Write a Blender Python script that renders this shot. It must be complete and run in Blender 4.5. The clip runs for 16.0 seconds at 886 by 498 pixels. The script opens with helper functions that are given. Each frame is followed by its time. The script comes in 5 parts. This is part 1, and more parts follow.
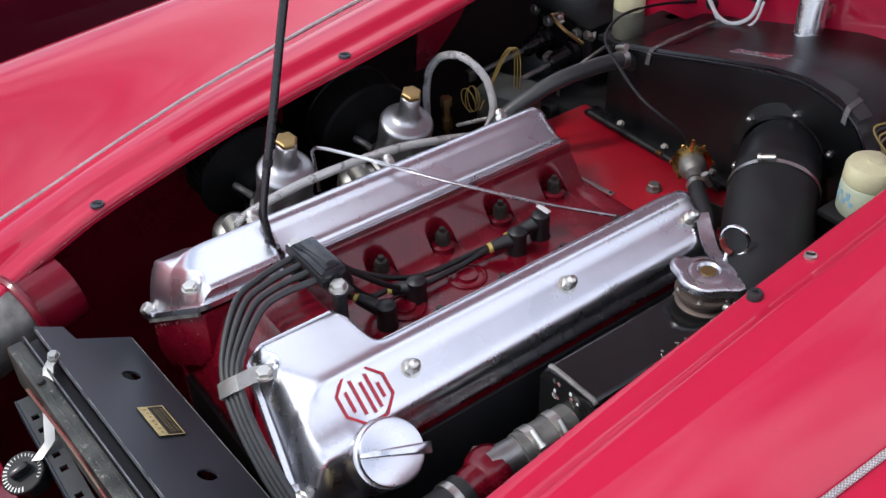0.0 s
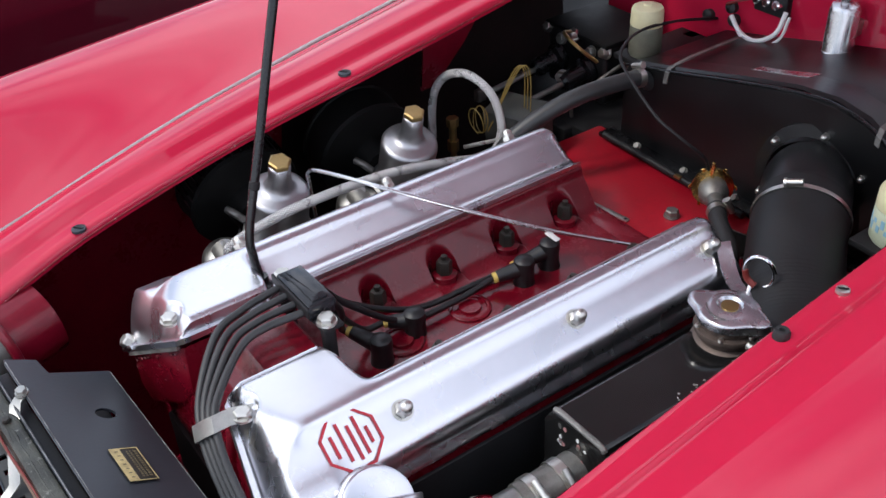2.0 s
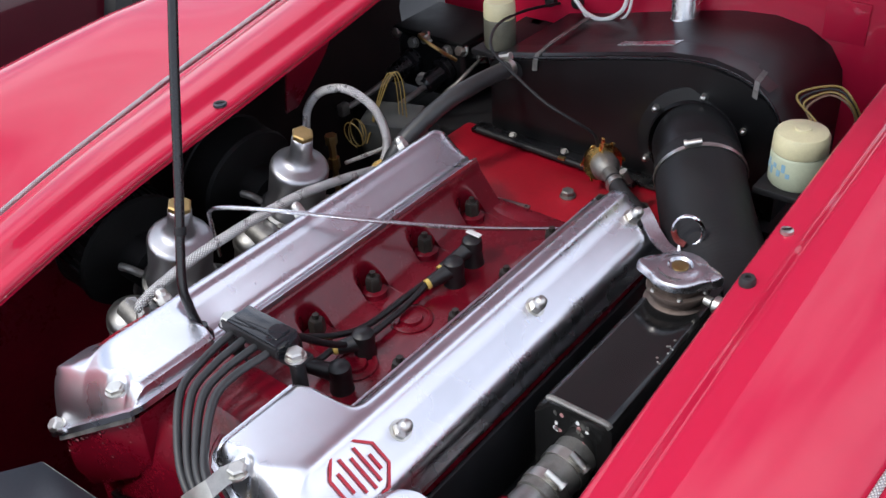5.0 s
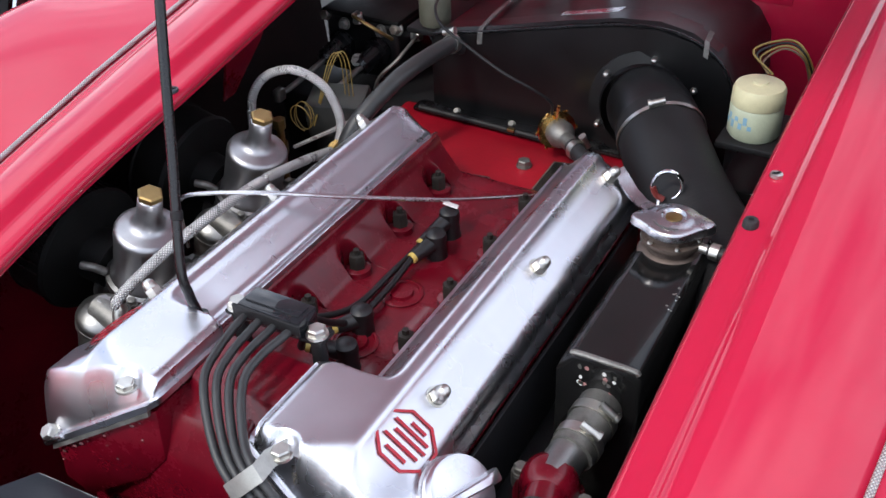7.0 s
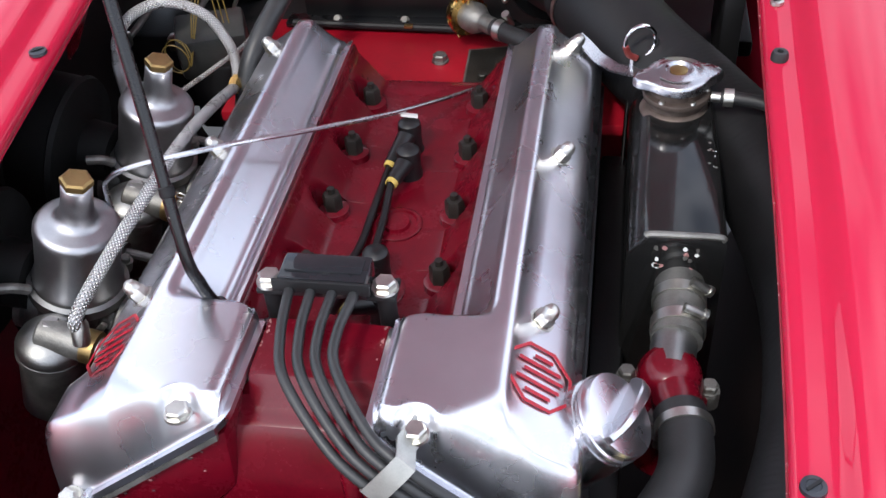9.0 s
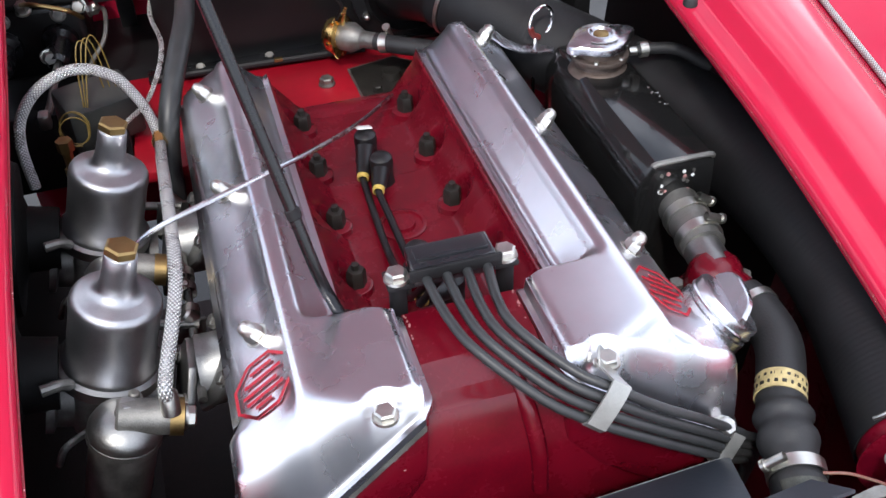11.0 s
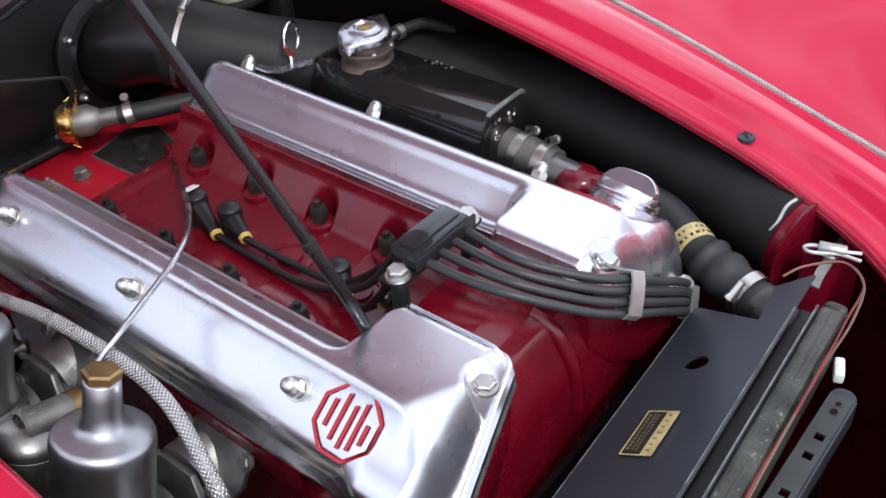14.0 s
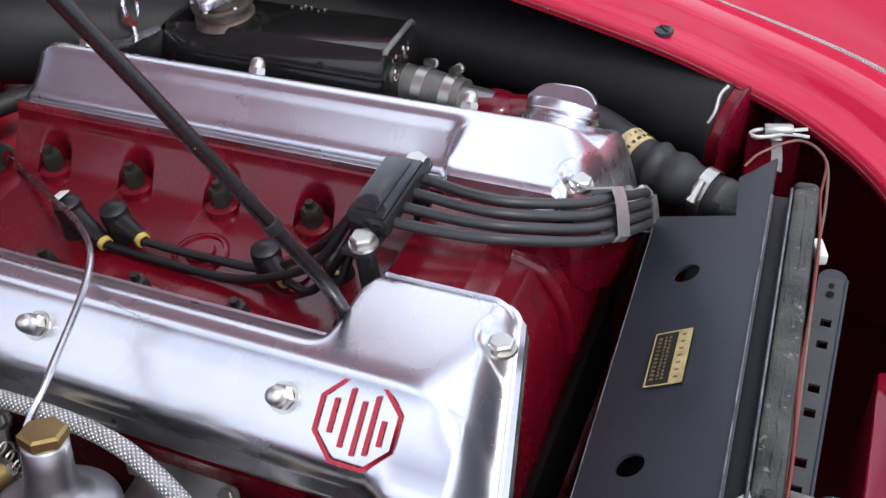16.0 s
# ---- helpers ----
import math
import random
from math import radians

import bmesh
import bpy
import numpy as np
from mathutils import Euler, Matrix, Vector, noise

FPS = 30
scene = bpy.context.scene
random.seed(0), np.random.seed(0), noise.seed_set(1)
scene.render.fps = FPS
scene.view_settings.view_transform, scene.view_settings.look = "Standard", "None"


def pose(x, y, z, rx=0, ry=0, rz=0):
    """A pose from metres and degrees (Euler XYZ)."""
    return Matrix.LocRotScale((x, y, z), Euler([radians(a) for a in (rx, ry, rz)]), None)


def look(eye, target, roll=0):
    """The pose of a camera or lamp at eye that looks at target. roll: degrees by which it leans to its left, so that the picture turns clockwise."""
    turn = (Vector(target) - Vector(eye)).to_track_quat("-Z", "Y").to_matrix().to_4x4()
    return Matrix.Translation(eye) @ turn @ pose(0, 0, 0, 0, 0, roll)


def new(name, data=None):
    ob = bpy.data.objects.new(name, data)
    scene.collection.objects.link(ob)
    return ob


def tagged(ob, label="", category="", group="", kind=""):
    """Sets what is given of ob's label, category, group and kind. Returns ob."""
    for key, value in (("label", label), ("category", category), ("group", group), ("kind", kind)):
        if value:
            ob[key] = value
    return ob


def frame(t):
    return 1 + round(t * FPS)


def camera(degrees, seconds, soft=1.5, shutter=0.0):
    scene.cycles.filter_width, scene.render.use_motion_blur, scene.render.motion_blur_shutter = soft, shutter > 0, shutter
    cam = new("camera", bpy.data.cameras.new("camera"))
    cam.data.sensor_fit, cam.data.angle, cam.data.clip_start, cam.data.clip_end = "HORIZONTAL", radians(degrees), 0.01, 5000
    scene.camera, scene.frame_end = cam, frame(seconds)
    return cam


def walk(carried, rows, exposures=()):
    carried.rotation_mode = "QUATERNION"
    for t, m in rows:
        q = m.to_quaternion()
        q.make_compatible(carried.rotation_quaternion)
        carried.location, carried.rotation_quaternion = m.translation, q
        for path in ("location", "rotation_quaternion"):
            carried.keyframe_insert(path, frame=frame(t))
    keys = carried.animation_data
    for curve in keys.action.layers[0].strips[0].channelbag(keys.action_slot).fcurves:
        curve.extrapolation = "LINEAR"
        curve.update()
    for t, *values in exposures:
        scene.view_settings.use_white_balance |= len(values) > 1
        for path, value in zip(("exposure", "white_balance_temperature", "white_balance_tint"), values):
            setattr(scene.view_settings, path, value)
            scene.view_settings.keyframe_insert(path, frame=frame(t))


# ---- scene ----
cam = camera(48.6, 16.0)
PATH = [
    (0, (0.6673, -0.3268, 1.4386), (-0.5076, 0.5024, 0.3560), -2.39),
    (0.5, (0.6637, -0.3177, 1.4415), (-0.5166, 0.5060, 0.3606), -2.33),
    (1, (0.6557, -0.3068, 1.4263), (-0.5384, 0.5238, 0.3660), -2.08),
    (1.5, (0.6397, -0.2902, 1.4129), (-0.5621, 0.5323, 0.3551), -2.41),
    (2, (0.6307, -0.2753, 1.4005), (-0.5875, 0.5379, 0.3542), -2.93),
    (2.5, (0.6159, -0.2607, 1.3891), (-0.5957, 0.5660, 0.3457), -4.07),
    (3, (0.5865, -0.2590, 1.3609), (-0.5893, 0.5897, 0.2945), -2.85),
    (3.5, (0.5742, -0.2762, 1.3698), (-0.5959, 0.5985, 0.3183), -3.63),
    (4, (0.5565, -0.3117, 1.3827), (-0.5449, 0.6549, 0.3373), -3.04),
    (4.2, (0.5521, -0.3181, 1.3853), (-0.5140, 0.6868, 0.3395), -3.16),
    (6.3, (0.4695, -0.4521, 1.3948), (-0.3676, 0.7430, 0.3407), -4.13),
    (6.5, (0.4599, -0.4514, 1.3925), (-0.3467, 0.7580, 0.3309), -3.56),
    (7, (0.4255, -0.4553, 1.3720), (-0.3198, 0.7996, 0.3185), -2.41),
    (7.5, (0.3759, -0.4574, 1.3589), (-0.3076, 0.8135, 0.2830), -2.99),
    (8, (0.2905, -0.4587, 1.3456), (-0.2306, 0.8530, 0.2286), -2.83),
    (8.5, (0.2196, -0.4492, 1.3239), (-0.1590, 0.8517, 0.1389), -3.52),
    (8.7, (0.2023, -0.4481, 1.3161), (-0.1424, 0.8513, 0.1191), -4.33),
    (10.8, (-0.0991, -0.5121, 1.3201), (0.2170, 0.8396, 0.1743), -1.87),
    (11, (-0.1401, -0.5015, 1.3194), (0.2172, 0.8337, 0.1665), -2.38),
    (11.5, (-0.1849, -0.4903, 1.3185), (0.2116, 0.8260, 0.1565), -3.08),
    (12, (-0.2319, -0.4752, 1.3277), (0.3624, 0.7977, 0.2024), -2.89),
    (12.5, (-0.2968, -0.4630, 1.3321), (0.4819, 0.7171, 0.2181), -3.60),
    (13, (-0.3788, -0.4539, 1.3270), (0.5043, 0.6669, 0.2297), -3.17),
    (13.5, (-0.4175, -0.4389, 1.3217), (0.5490, 0.6255, 0.2387), -3.13),
    (14, (-0.4108, -0.3714, 1.3088), (0.6442, 0.5574, 0.1843), -4.65),
    (14.5, (-0.3990, -0.3146, 1.2908), (0.6846, 0.4957, 0.1037), -6.26),
    (15, (-0.3947, -0.2907, 1.2814), (0.7281, 0.4589, 0.0908), -7.01),
    (15.5, (-0.4032, -0.2645, 1.2786), (0.7609, 0.4510, 0.1069), -6.77),
    (16, (-0.4109, -0.2444, 1.2576), (0.7766, 0.3642, 0.0495), -6.67),
]
# the clip's camera brightens its picture as darker parts fill the view
walk(cam, [(t, look(eye, target, roll)) for t, eye, target, roll in PATH],
     [(0, -0.15), (3, -0.14), (4.2, -0.07), (6.3, 0.0), (7, 0.02), (8.5, 0.12), (11, 0.28), (12, 0.28), (13, 0.16), (14, 0.02), (16, -0.09)])

# ---- world and light ----
world = bpy.data.worlds.new("sky_world")
scene.world = world
world.use_nodes = True
wn, wl = world.node_tree.nodes, world.node_tree.links
SUN_UP, SUN_ROUND = radians(52), radians(200)
sky = wn.new("ShaderNodeTexSky")
sky.sky_type, sky.sun_disc, sky.sun_elevation, sky.sun_rotation = "NISHITA", False, SUN_UP, SUN_ROUND
sky.dust_density, sky.ozone_density = 2.0, 1.5
cloud = wn.new("ShaderNodeTexNoise")
cloud.inputs["Scale"].default_value, cloud.inputs["Detail"].default_value, cloud.inputs["Roughness"].default_value = 2.4, 7, 0.58
ramp = wn.new("ShaderNodeValToRGB")
ramp.color_ramp.elements[0].position, ramp.color_ramp.elements[1].position = 0.35, 0.61
ramp.color_ramp.elements[0].color = (0.15, 0.15, 0.15, 1)      # thin veil between the clouds
mixw = wn.new("ShaderNodeMixRGB")
mixw.inputs[2].default_value = (20.5, 21.6, 24.6, 1)
drift = wn.new("ShaderNodeMapping")
drift.inputs["Location"].default_value = (18.18, 26.11, 12.15)
wl.new(wn.new("ShaderNodeTexCoord").outputs["Generated"], drift.inputs[0])
wl.new(drift.outputs[0], cloud.inputs["Vector"])
wl.new(cloud.outputs["Fac"], ramp.inputs[0])
wl.new(ramp.outputs[0], mixw.inputs[0])
glow = wn.new("ShaderNodeMixRGB")
glow.blend_type = "MULTIPLY"
glow.inputs[0].default_value, glow.inputs[2].default_value = 1.0, (1.7, 1.8, 1.9, 1)
wl.new(sky.outputs[0], glow.inputs[1])
wl.new(glow.outputs[0], mixw.inputs[1])
wl.new(mixw.outputs[0], wn["Background"].inputs[0])
wn["Background"].inputs[1].default_value = 0.101
sun = new("sun", bpy.data.lights.new("sun", "SUN"))
sun.data.energy, sun.data.angle, sun.data.color = 1.7, radians(6), (1.0, 0.96, 0.9)
sun.matrix_world = look((math.sin(SUN_ROUND) * math.cos(SUN_UP), math.cos(SUN_ROUND) * math.cos(SUN_UP), math.sin(SUN_UP)), (0, 0, 0))
tagged(sun, "sun behind thin cloud", "sun", kind="structure")


# ---- materials ----
def mat(name, colour, rough=0.5, metal=0.0, var=0.12, scale=30.0, fine=0.0, bump=0.0, coat=0.0, chips=None, chip_at=0.68, rough_var=0.08, spec=0.5):
    m = bpy.data.materials.new(name)
    m.use_nodes = True
    n, l = m.node_tree.nodes, m.node_tree.links
    b = n["Principled BSDF"]
    tc = n.new("ShaderNodeTexCoord")
    big = n.new("ShaderNodeTexNoise")
    big.inputs["Scale"].default_value, big.inputs["Detail"].default_value = scale, 5
    small = n.new("ShaderNodeTexNoise")
    small.inputs["Scale"].default_value, small.inputs["Detail"].default_value = fine or scale * 14, 3
    for t in (big, small):
        l.new(tc.outputs["Object"], t.inputs["Vector"])
    add = n.new("ShaderNodeMath")
    add.operation = "MULTIPLY_ADD"
    add.inputs[1].default_value = 0.35
    l.new(small.outputs["Fac"], add.inputs[0])
    l.new(big.outputs["Fac"], add.inputs[2])
    r = n.new("ShaderNodeValToRGB")
    r.color_ramp.elements[0].position, r.color_ramp.elements[1].position = 0.42, 0.92
    lo, hi = [max(0, c * (1 - var)) for c in colour], [min(1, c * (1 + var)) for c in colour]
    r.color_ramp.elements[0].color, r.color_ramp.elements[1].color = (*lo, 1), (*hi, 1)
    l.new(add.outputs[0], r.inputs[0])
    out = r.outputs[0]
    if chips:
        ch = n.new("ShaderNodeTexNoise")
        ch.inputs["Scale"].default_value, ch.inputs["Detail"].default_value, ch.inputs["Roughness"].default_value = scale * 3, 8, 0.75
        l.new(tc.outputs["Object"], ch.inputs["Vector"])
        cr = n.new("ShaderNodeValToRGB")
        cr.color_ramp.elements[0].position, cr.color_ramp.elements[1].position = chip_at, chip_at + 0.02
        l.new(ch.outputs["Fac"], cr.inputs[0])
        mx = n.new("ShaderNodeMixRGB")
        mx.inputs[2].default_value = (*chips, 1)
        l.new(cr.outputs[0], mx.inputs[0])
        l.new(out, mx.inputs[1])
        out = mx.outputs[0]
    l.new(out, b.inputs["Base Color"])
    rr = n.new("ShaderNodeMapRange")
    rr.inputs["From Min"].default_value, rr.inputs["From Max"].default_value = 0.35, 1.0
    rr.inputs["To Min"].default_value, rr.inputs["To Max"].default_value = max(0.02, rough - rough_var), min(1, rough + rough_var)
    l.new(add.outputs[0], rr.inputs["Value"])
    l.new(rr.outputs[0], b.inputs["Roughness"])
    b.inputs["Metallic"].default_value = metal
    b.inputs["Specular IOR Level"].default_value = spec
    if coat:
        b.inputs["Coat Weight"].default_value, b.inputs["Coat Roughness"].default_value = coat, 0.04
        b.inputs["Specular IOR Level"].default_value = 0.5 - 0.5 * coat
        b.inputs["Coat IOR"].default_value = 1.47
    if bump:
        bp = n.new("ShaderNodeBump")
        bp.inputs["Strength"].default_value, bp.inputs["Distance"].default_value = bump, 0.001
        l.new(small.outputs["Fac"], bp.inputs["Height"])
        l.new(bp.outputs[0], b.inputs["Normal"])
    return m


def braid_mat(name, colour, rough, metal, pitch):
    """Woven or ribbed sleeve: two crossing sets of strands by the tube's own length and girth."""
    m = mat(name, colour, rough, metal, 0.2, 60)
    n, l = m.node_tree.nodes, m.node_tree.links
    uv = n.new("ShaderNodeUVMap")
    uv.uv_map = "tube"
    waves = []
    for turn in (45, -45):
        mp = n.new("ShaderNodeMapping")
        mp.inputs["Rotation"].default_value[2] = radians(turn)
        w = n.new("ShaderNodeTexWave")
        w.inputs["Scale"].default_value = 0.314 / pitch
        l.new(uv.outputs[0], mp.inputs[0])
        l.new(mp.outputs[0], w.inputs["Vector"])
        waves.append(w)
    mx = n.new("ShaderNodeMath")
    mx.operation = "MULTIPLY"
    l.new(waves[0].outputs["Fac"], mx.inputs[0])
    l.new(waves[1].outputs["Fac"], mx.inputs[1])
    dk = n.new("ShaderNodeMixRGB")
    dk.blend_type = "MULTIPLY"
    gap = n.new("ShaderNodeMapRange")
    gap.inputs["To Min"].default_value = 0.35
    gap.inputs["From Max"].default_value = 0.45
    l.new(mx.outputs[0], gap.inputs["Value"])
    dk.inputs[0].default_value = 1.0
    col = n["Principled BSDF"].inputs["Base Color"]
    l.new(col.links[0].from_socket, dk.inputs[1])
    l.new(gap.outputs[0], dk.inputs[2])
    l.new(dk.outputs[0], col)
    bp = n.new("ShaderNodeBump")
    bp.inputs["Strength"].default_value, bp.inputs["Distance"].default_value = 0.9, 0.0012
    l.new(mx.outputs[0], bp.inputs["Height"])
    l.new(bp.outputs[0], n["Principled BSDF"].inputs["Normal"])
    return m


BODY_RED = mat("body_red_paint", (0.465, 0.012, 0.044), 0.45, 0, 0.05, 6, bump=0.0, coat=1.0, rough_var=0.05)
ENGINE_RED = mat("engine_red_enamel", (0.122, 0.002, 0.009), 0.26, 0, 0.22, 25, bump=0.08, coat=0.45, chips=(0.55, 0.30, 0.30), chip_at=0.735)
ENGINE_RED.node_tree.nodes["Principled BSDF"].inputs["Coat Roughness"].default_value = 0.16
RIM_WEAR = mat("worn_rim_edge", (0.20, 0.006, 0.016), 0.5, 0, 0.4, 60, bump=0.2, chips=(0.60, 0.45, 0.42), chip_at=0.62)
BAY_RED = mat("bay_red_paint", (0.33, 0.006, 0.017), 0.35, 0, 0.2, 12, bump=0.1)
# darker red for the bay walls, gussets and inlet sleeves
BAY_DARK = mat("dark_bay_paint", (0.16, 0.003, 0.014), 0.3, 0, 0.3, 12, bump=0.06, coat=0.3)
POLISHED = mat("polished_aluminium", (0.66, 0.66, 0.70), 0.28, 1, 0.08, 9, 45, rough_var=0.05)
CAST = mat("cast_aluminium", (0.33, 0.33, 0.32), 0.42, 1, 0.16, 40, bump=0.2)
SATIN = mat("satin_aluminium", (0.55, 0.55, 0.57), 0.26, 1, 0.08, 40, 700, bump=0.06)
DASH = mat("dashpot_aluminium", (0.40, 0.40, 0.415), 0.38, 1, 0.12, 50, 800, bump=0.05)
# the parked car's red with its shade mixed into the colour
SHADED_RED = mat("red_paint_in_shade", (0.05, 0.003, 0.008), 0.3, 0, 0.1, 6, coat=1.0)
UNDER = mat("bonnet_underside_paint", (0.70, 0.64, 0.69), 0.6, 0, 0.15, 6)
DIRTY = mat("dirty_grey_metal", (0.22, 0.215, 0.20), 0.5, 0.8, 0.4, 60, bump=0.35)
ZINC = mat("zinc_steel", (0.58, 0.57, 0.53), 0.36, 1, 0.15, 80, bump=0.1)
CLAMP = mat("dull_zinc_strap", (0.40, 0.40, 0.375), 0.38, 0.8, 0.2, 60, bump=0.05)
CHROME = mat("chrome", (0.85, 0.85, 0.86), 0.08, 1, 0.04, 30)
BRASS = mat("brass", (0.34, 0.235, 0.10), 0.42, 1, 0.2, 70, bump=0.1)
GOLD = mat("gold_passivate", (0.80, 0.52, 0.18), 0.25, 1, 0.25, 90, bump=0.1)
HEATER = mat("black_heater_enamel", (0.005, 0.005, 0.0055), 0.36, 0, 0.4, 14, bump=0.08)
BLACK = mat("black_gloss_paint", (0.007, 0.007, 0.008), 0.26, 0, 0.3, 25, bump=0.05, coat=0.15)
TANK = mat("black_tank_paint", (0.010, 0.010, 0.010), 0.18, 0, 0.3, 30, bump=0.06, coat=0.5, chips=(0.30, 0.27, 0.25), chip_at=0.76)
SATIN_BLACK = mat("satin_black_paint", (0.009, 0.009, 0.010), 0.55, 0, 0.3, 20, bump=0.15, spec=0.35)
RUBBER = mat("black_rubber", (0.016, 0.016, 0.017), 0.55, 0, 0.25, 40, bump=0.2)
PLUG_CAP = mat("black_moulded_rubber", (0.007, 0.007, 0.008), 0.42, 0, 0.2, 40, bump=0.1)
STRIP = mat("dusty_grey_steel", (0.045, 0.047, 0.046), 0.5, 0.1, 0.3, 30, bump=0.15)
WORN = mat("edge_worn_to_metal", (0.17, 0.17, 0.17), 0.45, 0.5, 0.9, 45, bump=0.2)
SOOTY = mat("oily_cast_alloy", (0.15, 0.148, 0.14), 0.42, 0.8, 0.5, 70, bump=0.4)
LEAD = mat("lead_insulation", (0.026, 0.027, 0.028), 0.42, 0, 0.2, 60, bump=0.15)
PLATE = mat("slate_grey_paint", (0.024, 0.028, 0.036), 0.4, 0, 0.15, 18, bump=0.12, chips=(0.16, 0.16, 0.17), chip_at=0.775)
FILTER = mat("sooty_filter_black", (0.004, 0.004, 0.004), 0.6, 0, 0.4, 40, bump=0.2, spec=0.15)
HOLDER = mat("glossy_black_plastic", (0.014, 0.015, 0.018), 0.22, 0, 0.2, 40, coat=0.8)
OILY = mat("oily_steel", (0.035, 0.032, 0.028), 0.38, 0.5, 0.4, 80, bump=0.3)
SOLDER = mat("weathered_radiator_metal", (0.040, 0.041, 0.034), 0.42, 0.25, 0.9, 38, bump=0.5, chips=(0.17, 0.17, 0.15), chip_at=0.60)
RUST = mat("rusty_neck", (0.13, 0.10, 0.085), 0.5, 0.7, 0.45, 70, bump=0.4)
GREEN_JAR = mat("greenish_jar_plastic", (0.46, 0.50, 0.36), 0.35, 0, 0.15, 40)
# near black with hardly any gloss, keeps deep gaps of the bay dark
FLAT_BLACK = mat("flat_near_black", (0.012, 0.006, 0.006), 0.9, 0, 0.5, 12, bump=0.3, spec=0.2)
RELAY = mat("faded_grey_box", (0.040, 0.043, 0.040), 0.45, 0, 0.3, 40, bump=0.1)
OLD_JAR = mat("cloudy_old_plastic", (0.12, 0.12, 0.09), 0.4, 0, 0.3, 40)
CHIP_PINK = mat("pinkish_primer", (0.40, 0.20, 0.19), 0.6, 0, 0.2, 80)
CREAM = mat("aged_cream_plastic", (0.62, 0.58, 0.36), 0.4, 0, 0.12, 40)
WHITE = mat("white_plastic", (0.75, 0.75, 0.73), 0.4, 0, 0.08, 40)
BLUE = mat("blue_print", (0.22, 0.40, 0.52), 0.5, 0, 0.1, 40)
YELLOW = mat("yellow_ferrule", (0.55, 0.40, 0.10), 0.4, 0, 0.12, 60)
BADGE_RED = mat("badge_red_enamel", (0.36, 0.006, 0.02), 0.35, 0, 0.1, 60)
LABEL_DARK = mat("label_black", (0.02, 0.018, 0.014), 0.4, 0, 0.2, 60)
LABEL_DIM = mat("label_worn_gold", (0.17, 0.145, 0.085), 0.4, 0.3, 0.4, 120)
LABEL_GOLD = mat("label_gold", (0.50, 0.40, 0.19), 0.45, 0.2, 0.35, 120)
RED_WIRE = mat("red_wire", (0.16, 0.022, 0.018), 0.45, 0, 0.1, 60)
TAN_WIRE = mat("tan_wire", (0.14, 0.085, 0.055), 0.5, 0, 0.2, 60)
YELLOW_WIRE = mat("yellow_wire", (0.20, 0.135, 0.03), 0.5, 0, 0.2, 60)
BRAID = braid_mat("stainless_braid", (0.95, 0.93, 0.90), 0.30, 0.7, 0.0024)
PIPING = braid_mat("woven_wing_piping", (0.70, 0.685, 0.68), 0.4, 0.3, 0.0023)
ASPHALT = mat("asphalt", (0.05, 0.05, 0.05), 0.9, 0, 0.3, 4, 160, bump=0.5)
TYRE = mat("tyre_rubber", (0.02, 0.02, 0.02), 0.7, 0, 0.2, 40)


# ---- mesh helpers ----
ORIGIN = {}


def thing(name, at, label, category, group="", kind=""):
    ob = new(name)
    ob.location = at
    ob.empty_display_size = 0.02
    ORIGIN[ob] = Vector(at)
    return tagged(ob, label, category, group, kind)


def part(name, bm, material, parent=None, label="", sharp=35):
    """One bmesh, made in world metres, as one mesh under a thing or a part."""
    bmesh.ops.recalc_face_normals(bm, faces=bm.faces)
    me = bpy.data.meshes.new(name)
    if parent is not None:
        bm.transform(Matrix.Translation(-ORIGIN[parent]))
    for f in bm.faces:
        f.smooth = True
    bm.to_mesh(me)
    bm.free()
    me.set_sharp_from_angle(angle=radians(sharp))
    me.materials.append(material)
    ob = new(name, me)
    if parent is not None:
        ob.parent = parent
        ORIGIN[ob] = ORIGIN[parent]
    else:
        ORIGIN[ob] = Vector((0, 0, 0))
    return tagged(ob, label)


def axis_pose(at, axis, spin=0.0):
    """A pose whose z runs along axis."""
    return Matrix.Translation(at) @ Vector(axis).to_track_quat("Z", "Y").to_matrix().to_4x4() @ Matrix.Rotation(spin, 4, "Z")


def box(size, at=(0, 0, 0), m=None, bevel=0.002, seg=2, bm=None):
    bm = bm or bmesh.new()
    t = bmesh.new()
    bmesh.ops.create_cube(t, size=1)
    bmesh.ops.scale(t, vec=size, verts=t.verts)
    if bevel:
        bmesh.ops.bevel(t, geom=t.edges[:], offset=min(bevel, 0.45 * min(size)), segments=seg, affect="EDGES", profile=0.5)
    return merge(bm, t, Matrix.Translation(at) @ (m or Matrix()))


def merge(bm, t, m):
    t.transform(m)
    me = bpy.data.meshes.new("scratch")
    t.to_mesh(me)
    t.free()
    bm.from_mesh(me)
    bpy.data.meshes.remove(me)
    return bm


def lathe(profile, m=None, n=32, bm=None):
    """Rings of (radius, height) turned about z; a radius of 0 closes an end."""
    bm = bm or bmesh.new()
    m = m or Matrix()
    rings = []
    for r, z in profile:
        if r <= 1e-6:
            rings.append([bm.verts.new(m @ Vector((0, 0, z)))])
        else:
            rings.append([bm.verts.new(m @ Vector((r * math.cos(2 * math.pi * k / n), r * math.sin(2 * math.pi * k / n), z))) for k in range(n)])
    for a, b in zip(rings, rings[1:]):
        for k in range(n):
            q = [a[k % len(a)], a[(k + 1) % len(a)], b[(k + 1) % len(b)], b[k % len(b)]]
            q = [v for i, v in enumerate(q) if v not in q[:i]]
            if len(q) > 2:
                bm.faces.new(q)
    return bm


